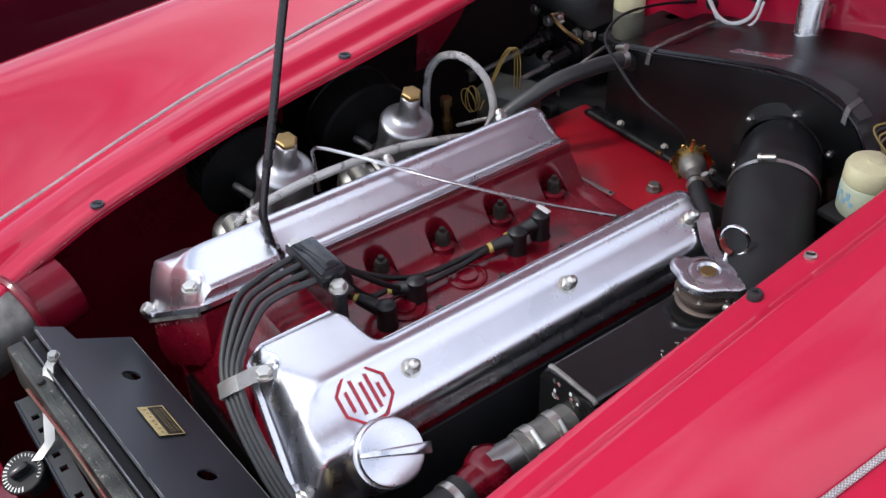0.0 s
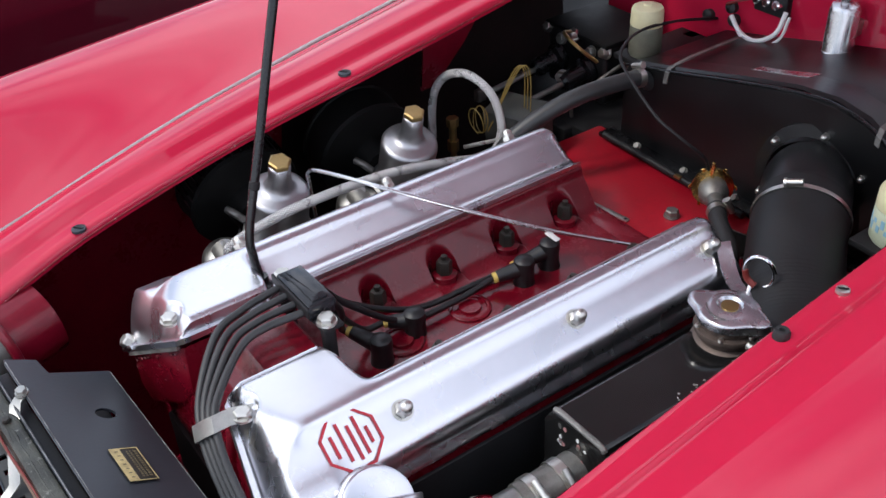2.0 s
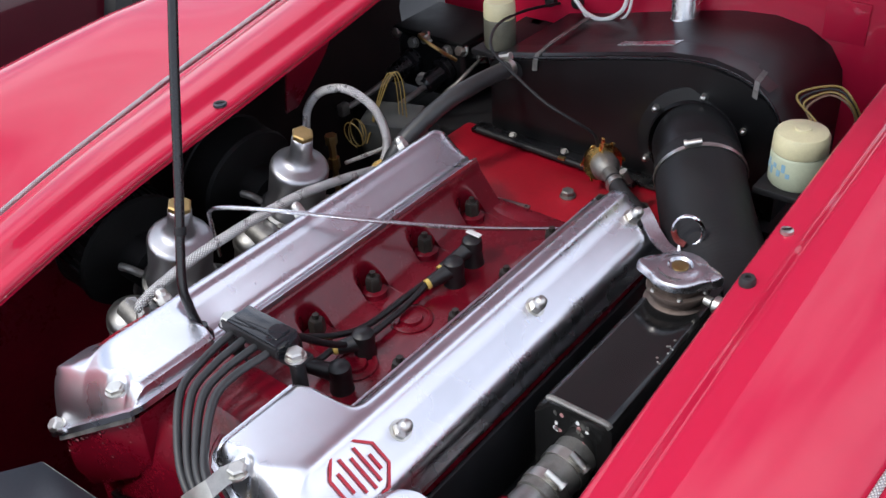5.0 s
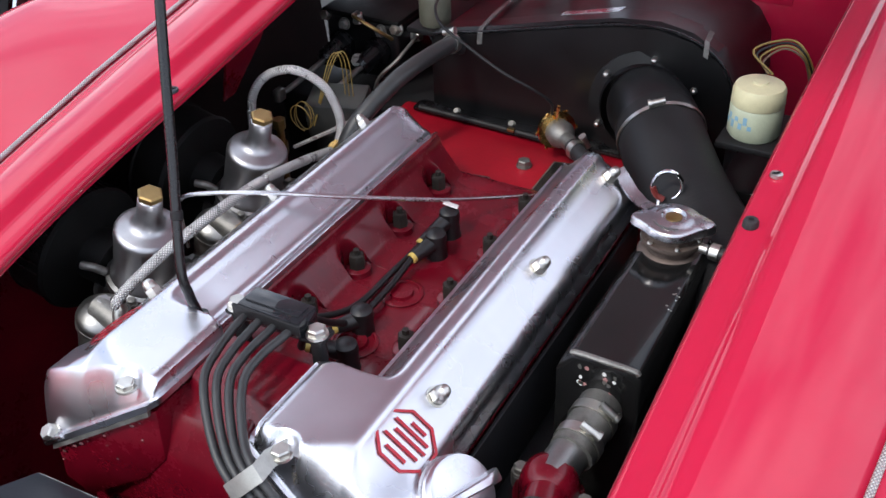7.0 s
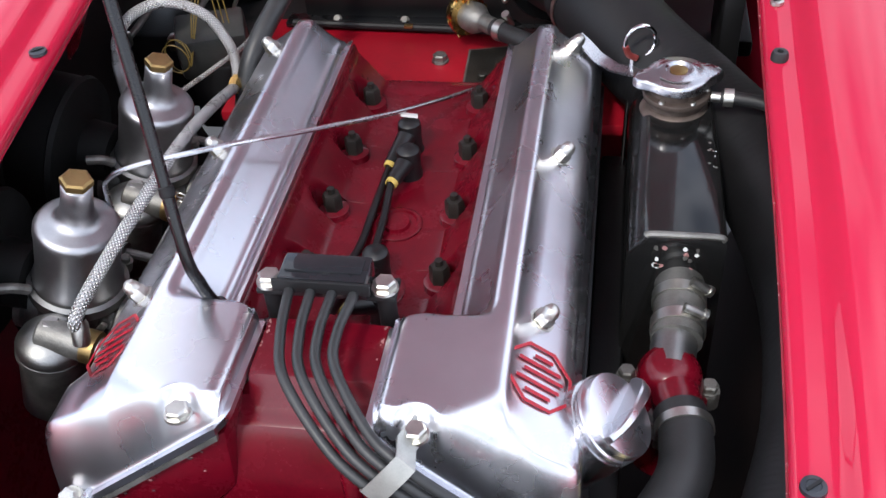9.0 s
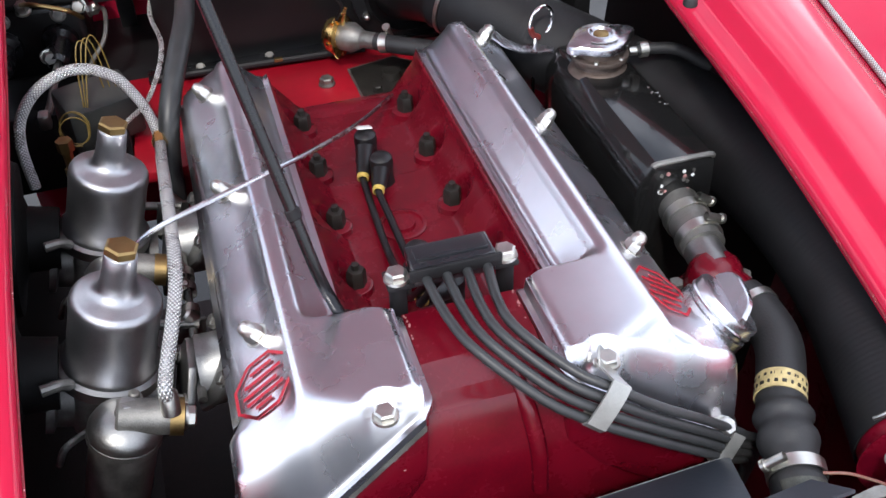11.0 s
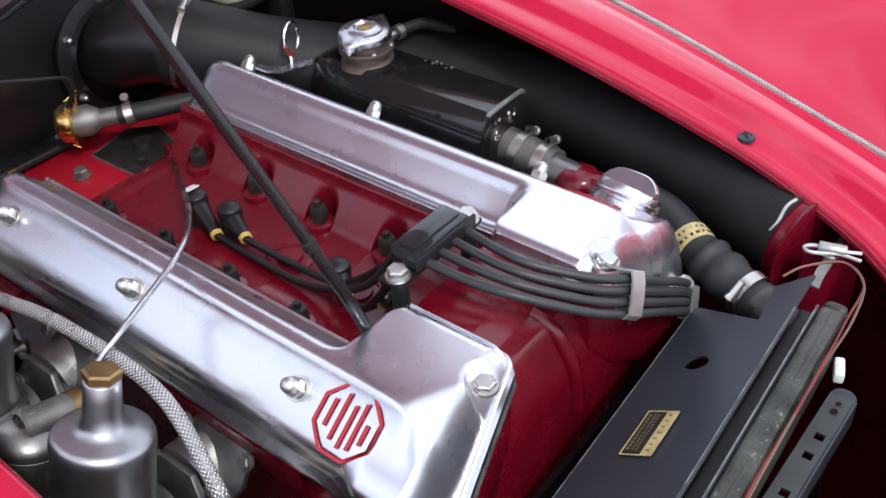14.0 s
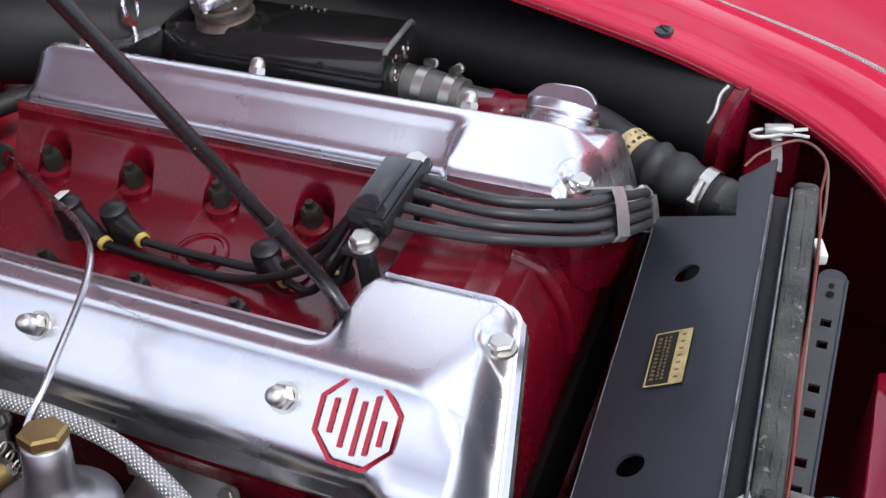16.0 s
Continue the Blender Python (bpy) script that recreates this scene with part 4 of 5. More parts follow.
for y, dz, dx in ((0.1045, -0.005, 0.003), (0.1065, -0.001, 0.0005), (0.110, 0.0, 0.0), (0.2, 0.0, 0), (0.30, 0.0, 0), (0.33, -0.004, 0.004), (0.345, -0.02, 0.01)):
    rows.append([(x, y, z) for x, z in ((0.196 + dx, 0.66), (0.196 + dx, 0.815 + dz), (0.199 + dx, 0.822 + dz), (0.2085 + dx, 0.8355 + dz), (0.2125, 0.838 + dz), (0.262, 0.838 + dz), (0.2665 - dx, 0.8355 + dz), (0.269 - dx, 0.829 + dz), (0.270 - dx, 0.66))])
part("body", loft(rows, False, True), TANK, tank, "", 30)
wear = bmesh.new()
tube([(0.2095, 0.1060, 0.8345), (0.2130, 0.1068, 0.8362), (0.238, 0.1068, 0.8366), (0.262, 0.1068, 0.8362), (0.2665, 0.1065, 0.8335)], 0.0026, 8, 5, wear)
part("worn_edge", wear, DIRTY, tank, "front edge worn to grey metal")
for k in range(9):
    part("paint_chip", lathe([(0.0006 + 0.0005 * (k % 3), 0), (0.0005, 0.0005), (0, 0.0006)], Matrix.Translation((0.2615 + 0.003 * math.sin(k * 2.3), 0.190 + 0.004 * k + 0.005 * math.sin(k * 5.1), 0.8379)), 7), WHITE if k % 3 == 0 else DIRTY, tank)
rng = random.Random(4)
for k in range(16):
    u = rng.random()
    x = (0.2195 if k % 2 else 0.2430) + rng.uniform(-0.005, 0.005)
    z = 0.832 - 0.030 * u
    flake = prism([(rng.uniform(0.6, 1.2) * 0.0020 * math.cos(a), rng.uniform(0.6, 1.2) * 0.0026 * math.sin(a)) for a in [j * 1.047 for j in range(6)]], 0, 0.0004, axis_pose((x, 0.1042, z), (0, -1, 0)))
    part("paint_chip", flake, (WHITE, CHIP_PINK, DIRTY)[k % 3], tank)
n0m = Matrix.Translation((0.2335, 0.277, 0))
neckp = part("filler_neck", lathe([(0.0300, 0.834), (0.0270, 0.8385), (0.0232, 0.8400), (0.0228, 0.847), (0.0278, 0.848), (0.0284, 0.850), (0.0278, 0.8525), (0.0235, 0.8535), (0.0235, 0.862)], n0m, 40), RUST, tank, "rust-stained brass filler neck")
for k in range(6):
    a = k * 1.047
    part("rivet", lathe([(0.0028, 0), (0.0022, 0.002), (0, 0.0028)], Matrix.Translation((0.2335 + 0.0256 * math.cos(a), 0.277 + 0.0256 * math.sin(a), 0.8527)), 10), ZINC, neckp)
pc = thing("pressure_cap", (0.2335, 0.277, 0.860), "bright pressed metal filler cap with two ears", "filler cap")
outline = []
for k in range(72):
    a = 2 * math.pi * k / 72
    ear = max(0.0, math.cos(a - 0.22)) ** 18 + max(0.0, math.cos(a - 0.22 - math.pi)) ** 18
    outline.append((a, 0.0270 + 0.0112 * ear))
rows = []
for f, z, ek in ((0.97, 0.8605, 1), (1.0, 0.8612, 1), (1.0, 0.8665, 1), (0.97, 0.8685, 1), (0.93, 0.8695, 1), (0.80, 0.870, 0.2), (0.62, 0.8715, 0), (0.50, 0.8735, 0), (0.42, 0.8735, 0), (0.34, 0.8712, 0), (0.02, 0.8712, 0)):
    rows.append([(0.2335 + f * (0.0270 + (r - 0.0270) * ek) * math.cos(a), 0.277 + f * (0.0270 + (r - 0.0270) * ek) * math.sin(a), z) for a, r in outline])
part("pressing", loft(rows, True, True), SATIN, pc, "", 40)
part("centre_rivet", lathe([(0.0075, 0.871), (0.0075, 0.8722), (0.004, 0.8732), (0, 0.8734)], n0m, 20), BRASS, pc, "brass centre rivet")
for k in range(9):
    a = -2.4 + k * 0.16
    part("stamped_bar", merge(bmesh.new(), box((0.0012, 0.003, 0.0005), (0.0195, 0, 0.8716), None, 0), n0m @ Matrix.Rotation(a, 4, "Z")), CAST, pc)
part("overflow_stub", tube([(0.262, 0.272, 0.850), (0.275, 0.270, 0.850)], 0.0045, 12, 2), ZINC, tank)
ov = thing("overflow_hose", (0.30, 0.27, 0.84), "thin black overflow hose with wire clip", "hose")
part("tube", tube([(0.270, 0.271, 0.850), (0.285, 0.268, 0.851), (0.31, 0.262, 0.848), (0.34, 0.25, 0.83)], 0.0058, 12), RUBBER, ov)
part("clip", lathe([(0.0062, -0.004), (0.0078, -0.004), (0.0078, 0.004), (0.0062, 0.004)], axis_pose((0.276, 0.270, 0.8505), (1, -0.1, 0)), 16), ZINC, ov)

# lifting ring and stay behind the exhaust side cover
ring = thing("dipstick", (0.190, 0.352, 0.80), "wire dipstick handle with red sleeve", "dipstick")
pts = [(0.203 + 0.0135 * math.sin(a), 0.355 + 0.004 * math.sin(a), 0.852 - 0.0165 * math.cos(a)) for a in [k * 2 * math.pi / 20 + 0.45 for k in range(19)]]
part("handle", tube(pts, 0.0020, 10, 3), CHROME, ring, "bent chrome wire loop")
part("sleeve", tube([pts[-1], pts[-3], pts[-5]], 0.0031, 10, 4), RED_WIRE, ring, "red sleeve")
part("stem", tube([pts[-1], (0.196, 0.353, 0.825), (0.194, 0.352, 0.70)], 0.0022, 8, 4), CHROME, ring)
stay = thing("stay_bracket", (0.165, 0.355, 0.83), "bent grey steel stay bolted to the cover", "bracket")
part("strip", strap([(0.146, 0.371, 0.848), (0.1545, 0.366, 0.8425), (0.166, 0.360, 0.833), (0.180, 0.352, 0.828), (0.200, 0.344, 0.828), (0.212, 0.340, 0.829)], 0.015, 0.002, (0.45, 0.9, 0)), SATIN, stay)

# ---- thermostat housing and hoses ----
th = thing("thermostat_housing", (0.232, 0.02, 0.68), "red painted thermostat housing with chipped lugs", "housing")
bm = lathe([(0.022, 0.69), (0.024, 0.752), (0.0285, 0.756), (0.0285, 0.764), (0.0245, 0.767), (0.0240, 0.776), (0.0222, 0.785), (0.0185, 0.7925), (0.012, 0.797), (0, 0.798)], Matrix.Translation((0.230, 0.020, 0)), 40)
lathe([(0.0175, 0), (0.0175, 0.018), (0.016, 0.021), (0.016, 0.036)], axis_pose((0.232, 0.012, 0.778), (0.18, -1, 0.05)), 32, bm)
part("casting", bm, ENGINE_RED, th, "glossy chipped red casting", 50)
bm = lathe([(0.0165, 0), (0.0165, 0.036)], axis_pose((0.231, 0.020, 0.782), (0.08, 1, 0.02)), 28)
part("spout", bm, CAST, th, "bare alloy spout")
for k in range(5):
    part("cast_mark", box((0.003, 0.0016, 0.0008), (0.222 + 0.0045 * k, 0.014, 0.7965 - 0.0006 * abs(k - 2)), bevel=0), CHIP_PINK, th)
for x, y in ((0.259, 0.022), (0.201, 0.03), (0.222, -0.008)):
    part("lug_bolt", hexhead((x, y, 0.765), (0, 0, 1), 0.011, 0.008, lathe([(0.008, 0.752), (0.008, 0.765), (0, 0.765)], Matrix.Translation((x, y, 0)), 14)), DIRTY, th)
jh = thing("joining_hose", (0.238, 0.08, 0.76), "short grey hose with two clips at the tank", "hose")
part("tube", tube([(0.235, 0.050, 0.784), (0.237, 0.075, 0.786), (0.238, 0.108, 0.789)], 0.0188, 24, 6), DIRTY, jh)


def jubilee(at, axis, r, parent, spin=0.0, wide=0.0115):
    m = axis_pose(at, axis, spin)
    band = part("clip_band", lathe([(r, -wide / 2), (r + 0.0012, -wide / 2), (r + 0.0012, wide / 2), (r, wide / 2)], m, 40), ZINC, parent, "bright worm drive clip")
    part("clip_screw", merge(bmesh.new(), lathe([(0.0034, -0.008), (0.0034, 0.007), (0.0046, 0.007), (0.0046, 0.010), (0, 0.010)], axis_pose((r + 0.0045, 0, 0), (0, 1, 0)), 14), m), ZINC, band)


jubilee((0.2362, 0.062, 0.7850), (0.05, 1, 0.07), 0.0191, jh, 2.0, 0.0095)
jubilee((0.2375, 0.088, 0.7872), (0.05, 1, 0.07), 0.0191, jh, 2.2, 0.0095)
lh = thing("top_hose", (0.21, -0.1, 0.75), "black rubber top hose with bellows and printed band", "hose")
LOW = [(0.236, -0.012, 0.780), (0.2400, -0.033, 0.780), (0.237, -0.066, 0.777), (0.2145, -0.108, 0.772), (0.203, -0.135, 0.769), (0.190, -0.172, 0.764), (0.1862, -0.184, 0.7625)]


def bellows(u):
    w = 0.0182
    if 0.55 < u < 0.75:
        w += 0.0036 * (0.5 - 0.5 * math.cos((u - 0.55) / 0.10 * 2 * math.pi)) ** 0.8
    return w + (0.001 if u > 0.84 else 0)


part("tube", tube(LOW, 0.0215, 28, 14, radii=bellows), RUBBER, lh)
band = bmesh.new()
tube([(0.2213, -0.0965, 0.7736), (0.2125, -0.1105, 0.7718)], 0.0188, 28, 2, band)
lb = part("printed_band", band, LABEL_GOLD, lh, "tan printed paper band")
for k in range(22):
    m = axis_pose((0.2169 + 0.0013 * (k % 2 - 0.5) * 3, -0.1035 + 0.002 * (k % 2 - 0.5) * 3, 0.7727), (-0.0088, -0.014, -0.0018)) @ Matrix.Rotation(0.4 + 0.15 * k, 4, "Z")
    part("print_bar", merge(bmesh.new(), box((0.0008, 0.0016 + 0.0008 * (k % 3), 0.0026), (0.0187, 0, 0), None, 0), m), LABEL_DARK, lb)
jubilee((0.2392, -0.026, 0.780), (0.1, -1, 0.0), 0.0186, lh, 4.2, 0.007)
jubilee((0.1925, -0.166, 0.7648), (-0.33, -1, -0.12), 0.0194, lh, 2.4, 0.0095)

# ---- radiator, its top plate and strips ----
rad = thing("radiator", (0, -0.22, 0.35), "radiator with slate grey top plate and weathered header", "radiator")


SKEW = 0.0545                                     # the radiator stands slightly askew


def askew(x, y=0.0):
    return y - SKEW * (0.155 - x)


def on_plate(x, y, h=0.0):
    return Vector((x, y, 0.760 + (-0.133 - (y - askew(x))) * 0.57 + h))


def rad_box(size, at, bevel=0.001, tilt=0.0, seg=2):
    """A bar along the radiator, turned with it."""
    return box(size, (at[0], askew(at[0], at[1]), at[2]), pose(0, 0, 0, tilt, 0, math.degrees(SKEW)), bevel, seg)


plate = bmesh.new()
hole = [(-0.0777, -0.1771), (0.0845, -0.1739)]
outl = [(x, askew(x, y)) for x, y in ((-0.152, -0.1345), (0.153, -0.1365), (0.157, -0.1400), (0.137, -0.1950), (0.182, -0.1915), (0.195, -0.2155), (-0.172, -0.2155), (-0.172, -0.19), (-0.148, -0.187))]
pv = [plate.verts.new(on_plate(x, y)) for x, y in outl]
pf = [plate.edges.new((pv[i], pv[(i + 1) % len(pv)])) for i in range(len(pv))]
for hx, hy in hole:
    hv = [plate.verts.new(on_plate(hx + 0.0085 * math.cos(a), hy + 0.0085 * math.sin(a))) for a in [k * math.pi / 10 for k in range(20)]]
    pf += [plate.edges.new((hv[i], hv[(i + 1) % 20])) for i in range(20)]
bmesh.ops.triangle_fill(plate, use_beauty=True, edges=pf)
thick(plate, 0.0025)
tp = part("top_plate", plate, PLATE, rad, "slate grey painted plate with two round holes", 30)
part("plate_fold", rad_box((0.318, 0.0022, 0.010), (-0.007, -0.2163, 0.8030), 0.0008, 8), PLATE, tp)
part("worn_edge", tube([(x, askew(x, -0.2160), 0.8086) for x in (-0.165, -0.05, 0.05, 0.150)], 0.0005, 6, 2), WORN, tp, "fold edge worn to bare metal")
part("worn_edge", tube([on_plate(x, askew(x, -0.1366 + 0.0021 * (0.150 - x) / 0.30), 0.0002) for x in (-0.150, -0.05, 0.05, 0.150)], 0.0004, 6, 2), WORN, tp)
part("plate_skirt", rad_box((0.300, 0.003, 0.06), (0.0, -0.1405, 0.732)), SATIN_BLACK, tp)
part("channel", rad_box((0.330, 0.013, 0.004), (0.000, -0.2235, 0.7950)), SATIN_BLACK, rad)
part("header_rail", rad_box((0.330, 0.0022, 0.014), (0.000, -0.2290, 0.8000), 0.0008), PLATE, rad)
part("worn_edge", tube([(x, askew(x, -0.2290), 0.8072) for x in (-0.160, -0.06, 0.05, 0.158)], 0.0005, 6, 2), WORN, rad, "rail edge worn to bare metal")
header = part("header", rad_box((0.336, 0.0180, 0.05), (0.003, -0.2390, 0.7790), 0.004), SOLDER, rad, "weathered grey soldered header tank")
dents = random.Random(12)
for dy, w in ((-0.2345, 0.0010), (-0.2400, 0.0014), (-0.2440, 0.0009)):
    swell = [dents.uniform(0.2, 1.0) for _ in range(40)]
    pts = [(x, askew(x, dy + dents.uniform(-0.0007, 0.0007)), 0.8036 + dents.uniform(-0.0005, 0.0003)) for x in [-0.155 + 0.0105 * k for k in range(31)]]
    part("solder_bead", tube(pts, w, 8, 3, radii=lambda u: w * swell[min(38, int(u * 38))]), SOLDER, header, "uneven run of solder")
part("header_end", box((0.012, 0.018, 0.026), (0.176, askew(0.176, -0.2390), 0.788), pose(0, 0, 0, 0, 18, 3), 0.005, 3), SOLDER, rad)
part("header_screw", hexhead((-0.092, askew(-0.092, -0.2400), 0.8045), (0, 0, 1), 0.006, 0.003), OILY, rad)
part("inlet_stub", tube([(0.1885, -0.177, 0.766), (0.180, -0.200, 0.760), (0.165, -0.228, 0.750)], 0.0180, 24, 4), SOLDER, rad, "dull radiator inlet pipe")
part("core", box((0.33, 0.05, 0.36), (0, -0.19, 0.55), bevel=0.003), SATIN_BLACK, rad, "black radiator core")
mlab = Matrix.Translation(on_plate(0.0034, -0.1803, 0.0025)) @ Matrix.Rotation(SKEW, 4, "Z") @ Euler((radians(-29.7), 0, 0)).to_matrix().to_4x4()
lab = part("maker_plate", merge(bmesh.new(), box((0.046, 0.026, 0.0008), (0, 0, -0.0007), None, 0), mlab), LABEL_DARK, rad, "small black and gold maker's plate with worn print")
part("gold_band", merge(bmesh.new(), box((0.044, 0.0085, 0.0006), (0, -0.0080, 0), None, 0), mlab), LABEL_GOLD, lab)
for r, (yy, w, n) in enumerate(((0.0085, 0.0018, 11), (0.0045, 0.0010, 14), (0.0015, 0.0010, 12))):
    for k in range(n):
        part("print_bar", merge(bmesh.new(), box((0.038 / n * 0.6, 0.0026 if r == 0 else 0.0016, 0.0003), (-0.019 + 0.038 * (k + 0.5) / n, yy, 0.0003), None, 0), mlab), LABEL_DIM, lab)
for k in range(7):
    part("print_bar", merge(bmesh.new(), box((0.0012, 0.0028, 0.0003), (-0.018 + 0.006 * k, -0.0080, 0.0005), None, 0), mlab), LABEL_DIM, lab)
for x, y, w, h in ((0, 0.0126, 0.046, 0.0008), (0, -0.0126, 0.046, 0.0008), (0.0226, 0, 0.0008, 0.026), (-0.0226, 0, 0.0008, 0.026)):
    part("border", merge(bmesh.new(), box((w, h, 0.0005), (x, y, 0), None, 0), mlab), LABEL_GOLD, lab)
# fan strip with square slots
strip = thing("fan_bracket", (0, -0.272, 0.68), "grey steel fan strip with square slots", "bracket")
st = bmesh.new()
SLOTS = [-0.1105 + 0.0595 * (k // 2) + 0.0205 * (k % 2) for k in range(8)]
cells = [(-0.14, 0)] + [v for x in SLOTS for v in ((x, 1), (x + 0.007, 0))] + [(0.137, 0)]
for (xa, _), (xb, _) in zip(cells, cells[1:]):
    slot = any(abs(xa - x) < 1e-6 for x in SLOTS)
    for y0, y1 in ((-0.2770, -0.2715), (-0.2715, -0.2645), (-0.2645, -0.258)):
        if slot and y0 == -0.2715:
            continue
        st.faces.new([st.verts.new(p) for p in ((xa, y0, 0.755), (xb, y0, 0.755), (xb, y1, 0.755), (xa, y1, 0.755))])
bmesh.ops.remove_doubles(st, verts=st.verts, dist=1e-5)
thick(st, 0.0022)
part("slotted_strip", st, STRIP, strip)
part("edge", box((0.277, 0.0022, 0.024), (-0.0015, -0.2770, 0.744), bevel=0.0006), PLATE, strip)
part("end_round", lathe([(0.0095, 0.733), (0.0095, 0.7548), (0, 0.7548)], Matrix.Translation((0.137, -0.2675, 0)), 24), PLATE, strip)
for x in (-0.12, 0.135):
    part("hanger", box((0.012, 0.006, 0.40), (x, -0.2655, 0.553), bevel=0.001), SATIN_BLACK, strip)
for x, r in ((0.1195, 0.0028), (0.1285, 0.0020)):
    part("rivet_hole", lathe([(r, 0.7562), (0, 0.7562)], Matrix.Translation((x, -0.2675, 0)), 14), FLAT_BLACK, strip)
part("connector", box((0.020, 0.008, 0.010), (0.160, -0.2550, 0.757), pose(0, 0, 0, 0, 0, 20), 0.002), WHITE, strip, "white cable connector")
loom = thing("fan_wiring", (0, -0.258, 0.76), "thin tan and red fan wires along the radiator", "wire")
for k, (dz, mm) in enumerate(((0.0, TAN_WIRE), (0.004, RED_WIRE))):
    part("wire", tube([(-0.12, -0.2650 + 0.4 * dz, 0.780), (-0.06, -0.2620, 0.792 + dz), (0.00, -0.2588 + 0.4 * dz, 0.798), (0.06, -0.2560, 0.800), (0.12, -0.2530, 0.796 + dz), (0.175, -0.252 + dz, 0.793), (0.212, -0.246, 0.800), (0.222, -0.226, 0.806), (0.205, -0.202, 0.803), (0.188, -0.192, 0.800)], 0.0011, 8), mm, loom)
# thermostatic fan switch with dial
dial = thing("fan_switch", (-0.055, -0.298, 0.72), "black fan switch dial with white marks", "switch")
dm = axis_pose((-0.056, -0.298, 0.742), (0.25, -0.35, 1))
part("case", lathe([(0, -0.02), (0.016, -0.02), (0.016, 0.0), (0, 0.0)], dm, 24), SATIN_BLACK, dial)
disc = part("dial", lathe([(0.0205, 0.0), (0.0205, 0.004), (0.0195, 0.005), (0, 0.005)], dm, 40), SATIN_BLACK, dial, "grey black graduated dial")
part("knob", merge(bmesh.new(), box((0.019, 0.009, 0.012), (0, 0, 0.010), None, 0.0025), dm @ Matrix.Rotation(0.9, 4, "Z")), BLACK, dial)
for k in range(26):
    a = k * 0.21
    part("mark", merge(bmesh.new(), box((0.0045 if k > 13 else 0.003, 0.0012 if k > 13 else 0.0006, 0.0004), (0.0168, 0, 0.0052), None, 0), dm @ Matrix.Rotation(a, 4, "Z")), WHITE, disc)
arm = thing("switch_bracket", (-0.09, -0.245, 0.77), "zinc plated arm holding the fan switch", "bracket")
part("arm", strap([(-0.116, -0.231, 0.8085), (-0.104, -0.242, 0.8080), (-0.072, -0.258, 0.790), (-0.058, -0.268, 0.764), (-0.052, -0.285, 0.755)], 0.010, 0.0016, (0.5, 0.8, 0.1)), CLAMP, arm)
part("screw", hexhead((-0.085, -0.252, 0.7985), (0, -0.3, 1), 0.007, 0.004), DIRTY, arm)
part("screw", hexhead((-0.112, -0.233, 0.8095), (0, 0, 1), 0.009, 0.006), CLAMP, arm)
# stay with spring pin at the end of the plate
cleat = thing("radiator_stay", (0.225, -0.20, 0.76), "grey steel strut with spring pin at the radiator's corner", "bracket")
part("strut", strap([(0.198, -0.214, 0.7935), (0.215, -0.212, 0.7945), (0.255, -0.2075, 0.7815), (0.300, -0.205, 0.7760)], 0.008, 0.002, (0.1, 1, 0.1)), DIRTY, cleat, "flat grey steel strut")
part("bolt", hexhead((0.2535, -0.2065, 0.783), (0.25, 0.05, 1), 0.010, 0.006), ZINC, cleat)
part("spring_pin", tube([(0.262, -0.228, 0.789), (0.2555, -0.218, 0.7905), (0.252, -0.207, 0.7915), (0.2465, -0.193, 0.7925), (0.2405, -0.1885, 0.7925), (0.2375, -0.1935, 0.7920), (0.2425, -0.2035, 0.7912), (0.250, -0.215, 0.790), (0.2535, -0.231, 0.788)], 0.0017, 8, 6), ZINC, cleat, "bent wire spring pin")
part("sleeve", lathe([(0.0045, -0.011), (0.0052, -0.010), (0.0052, 0.010), (0.0045, 0.011)], axis_pose((0.2515, -0.2075, 0.7915), (-0.35, 0.93, 0.08)), 14), CLAMP, cleat)

# ---- air duct ----
duct = thing("air_duct", (0.30, 0.1, 0.70), "large black ribbed fresh air hose along the bay", "hose")
DUCT = [(0.147, 0.490, 0.838), (0.157, 0.475, 0.835), (0.174, 0.449, 0.827), (0.212, 0.400, 0.810), (0.264, 0.338, 0.794), (0.318, 0.24, 0.785), (0.345, 0.12, 0.775), (0.340, 0.0, 0.770), (0.318, -0.09, 0.764), (0.296, -0.165, 0.758)]
part("hose", tube(DUCT, 0.0475, 36, 40, radii=lambda u: 0.0475 + (0.00025 * math.sin(u * 900) if u > 0.33 else 0)), SATIN_BLACK, duct, "", 60)
jubilee((0.157, 0.475, 0.835), (0.52, -0.81, -0.25), 0.0482, duct, 1.8, 0.005)
dring = axis_pose((0.2968, -0.163, 0.7582), (-0.28, -0.95, -0.07))
part("end_ring", lathe([(0.0475, -0.004), (0.0484, -0.004), (0.0484, 0.004), (0.0475, 0.004)], dring, 48), SATIN_BLACK, duct)
to_sky = dring.to_3x3().inverted() @ Vector((-0.62, 0, 0.78))
turn = math.atan2(to_sky.y, to_sky.x)
# short zinc arc over the upper inner part of the black ring
part("bright_end_wire", tube([dring @ Vector((0.0484 * math.cos(turn + a), 0.0484 * math.sin(turn + a), 0.0015 * math.sin(9 * a))) for a in [-0.36 + 0.06 * k for k in range(13)]], 0.0017, 8, 3), ZINC, duct, "bright stretch of the end wire")
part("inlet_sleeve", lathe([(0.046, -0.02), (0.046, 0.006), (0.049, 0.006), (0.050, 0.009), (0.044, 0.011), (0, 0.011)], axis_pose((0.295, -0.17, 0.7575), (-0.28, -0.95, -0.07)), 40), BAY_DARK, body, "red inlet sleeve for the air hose")
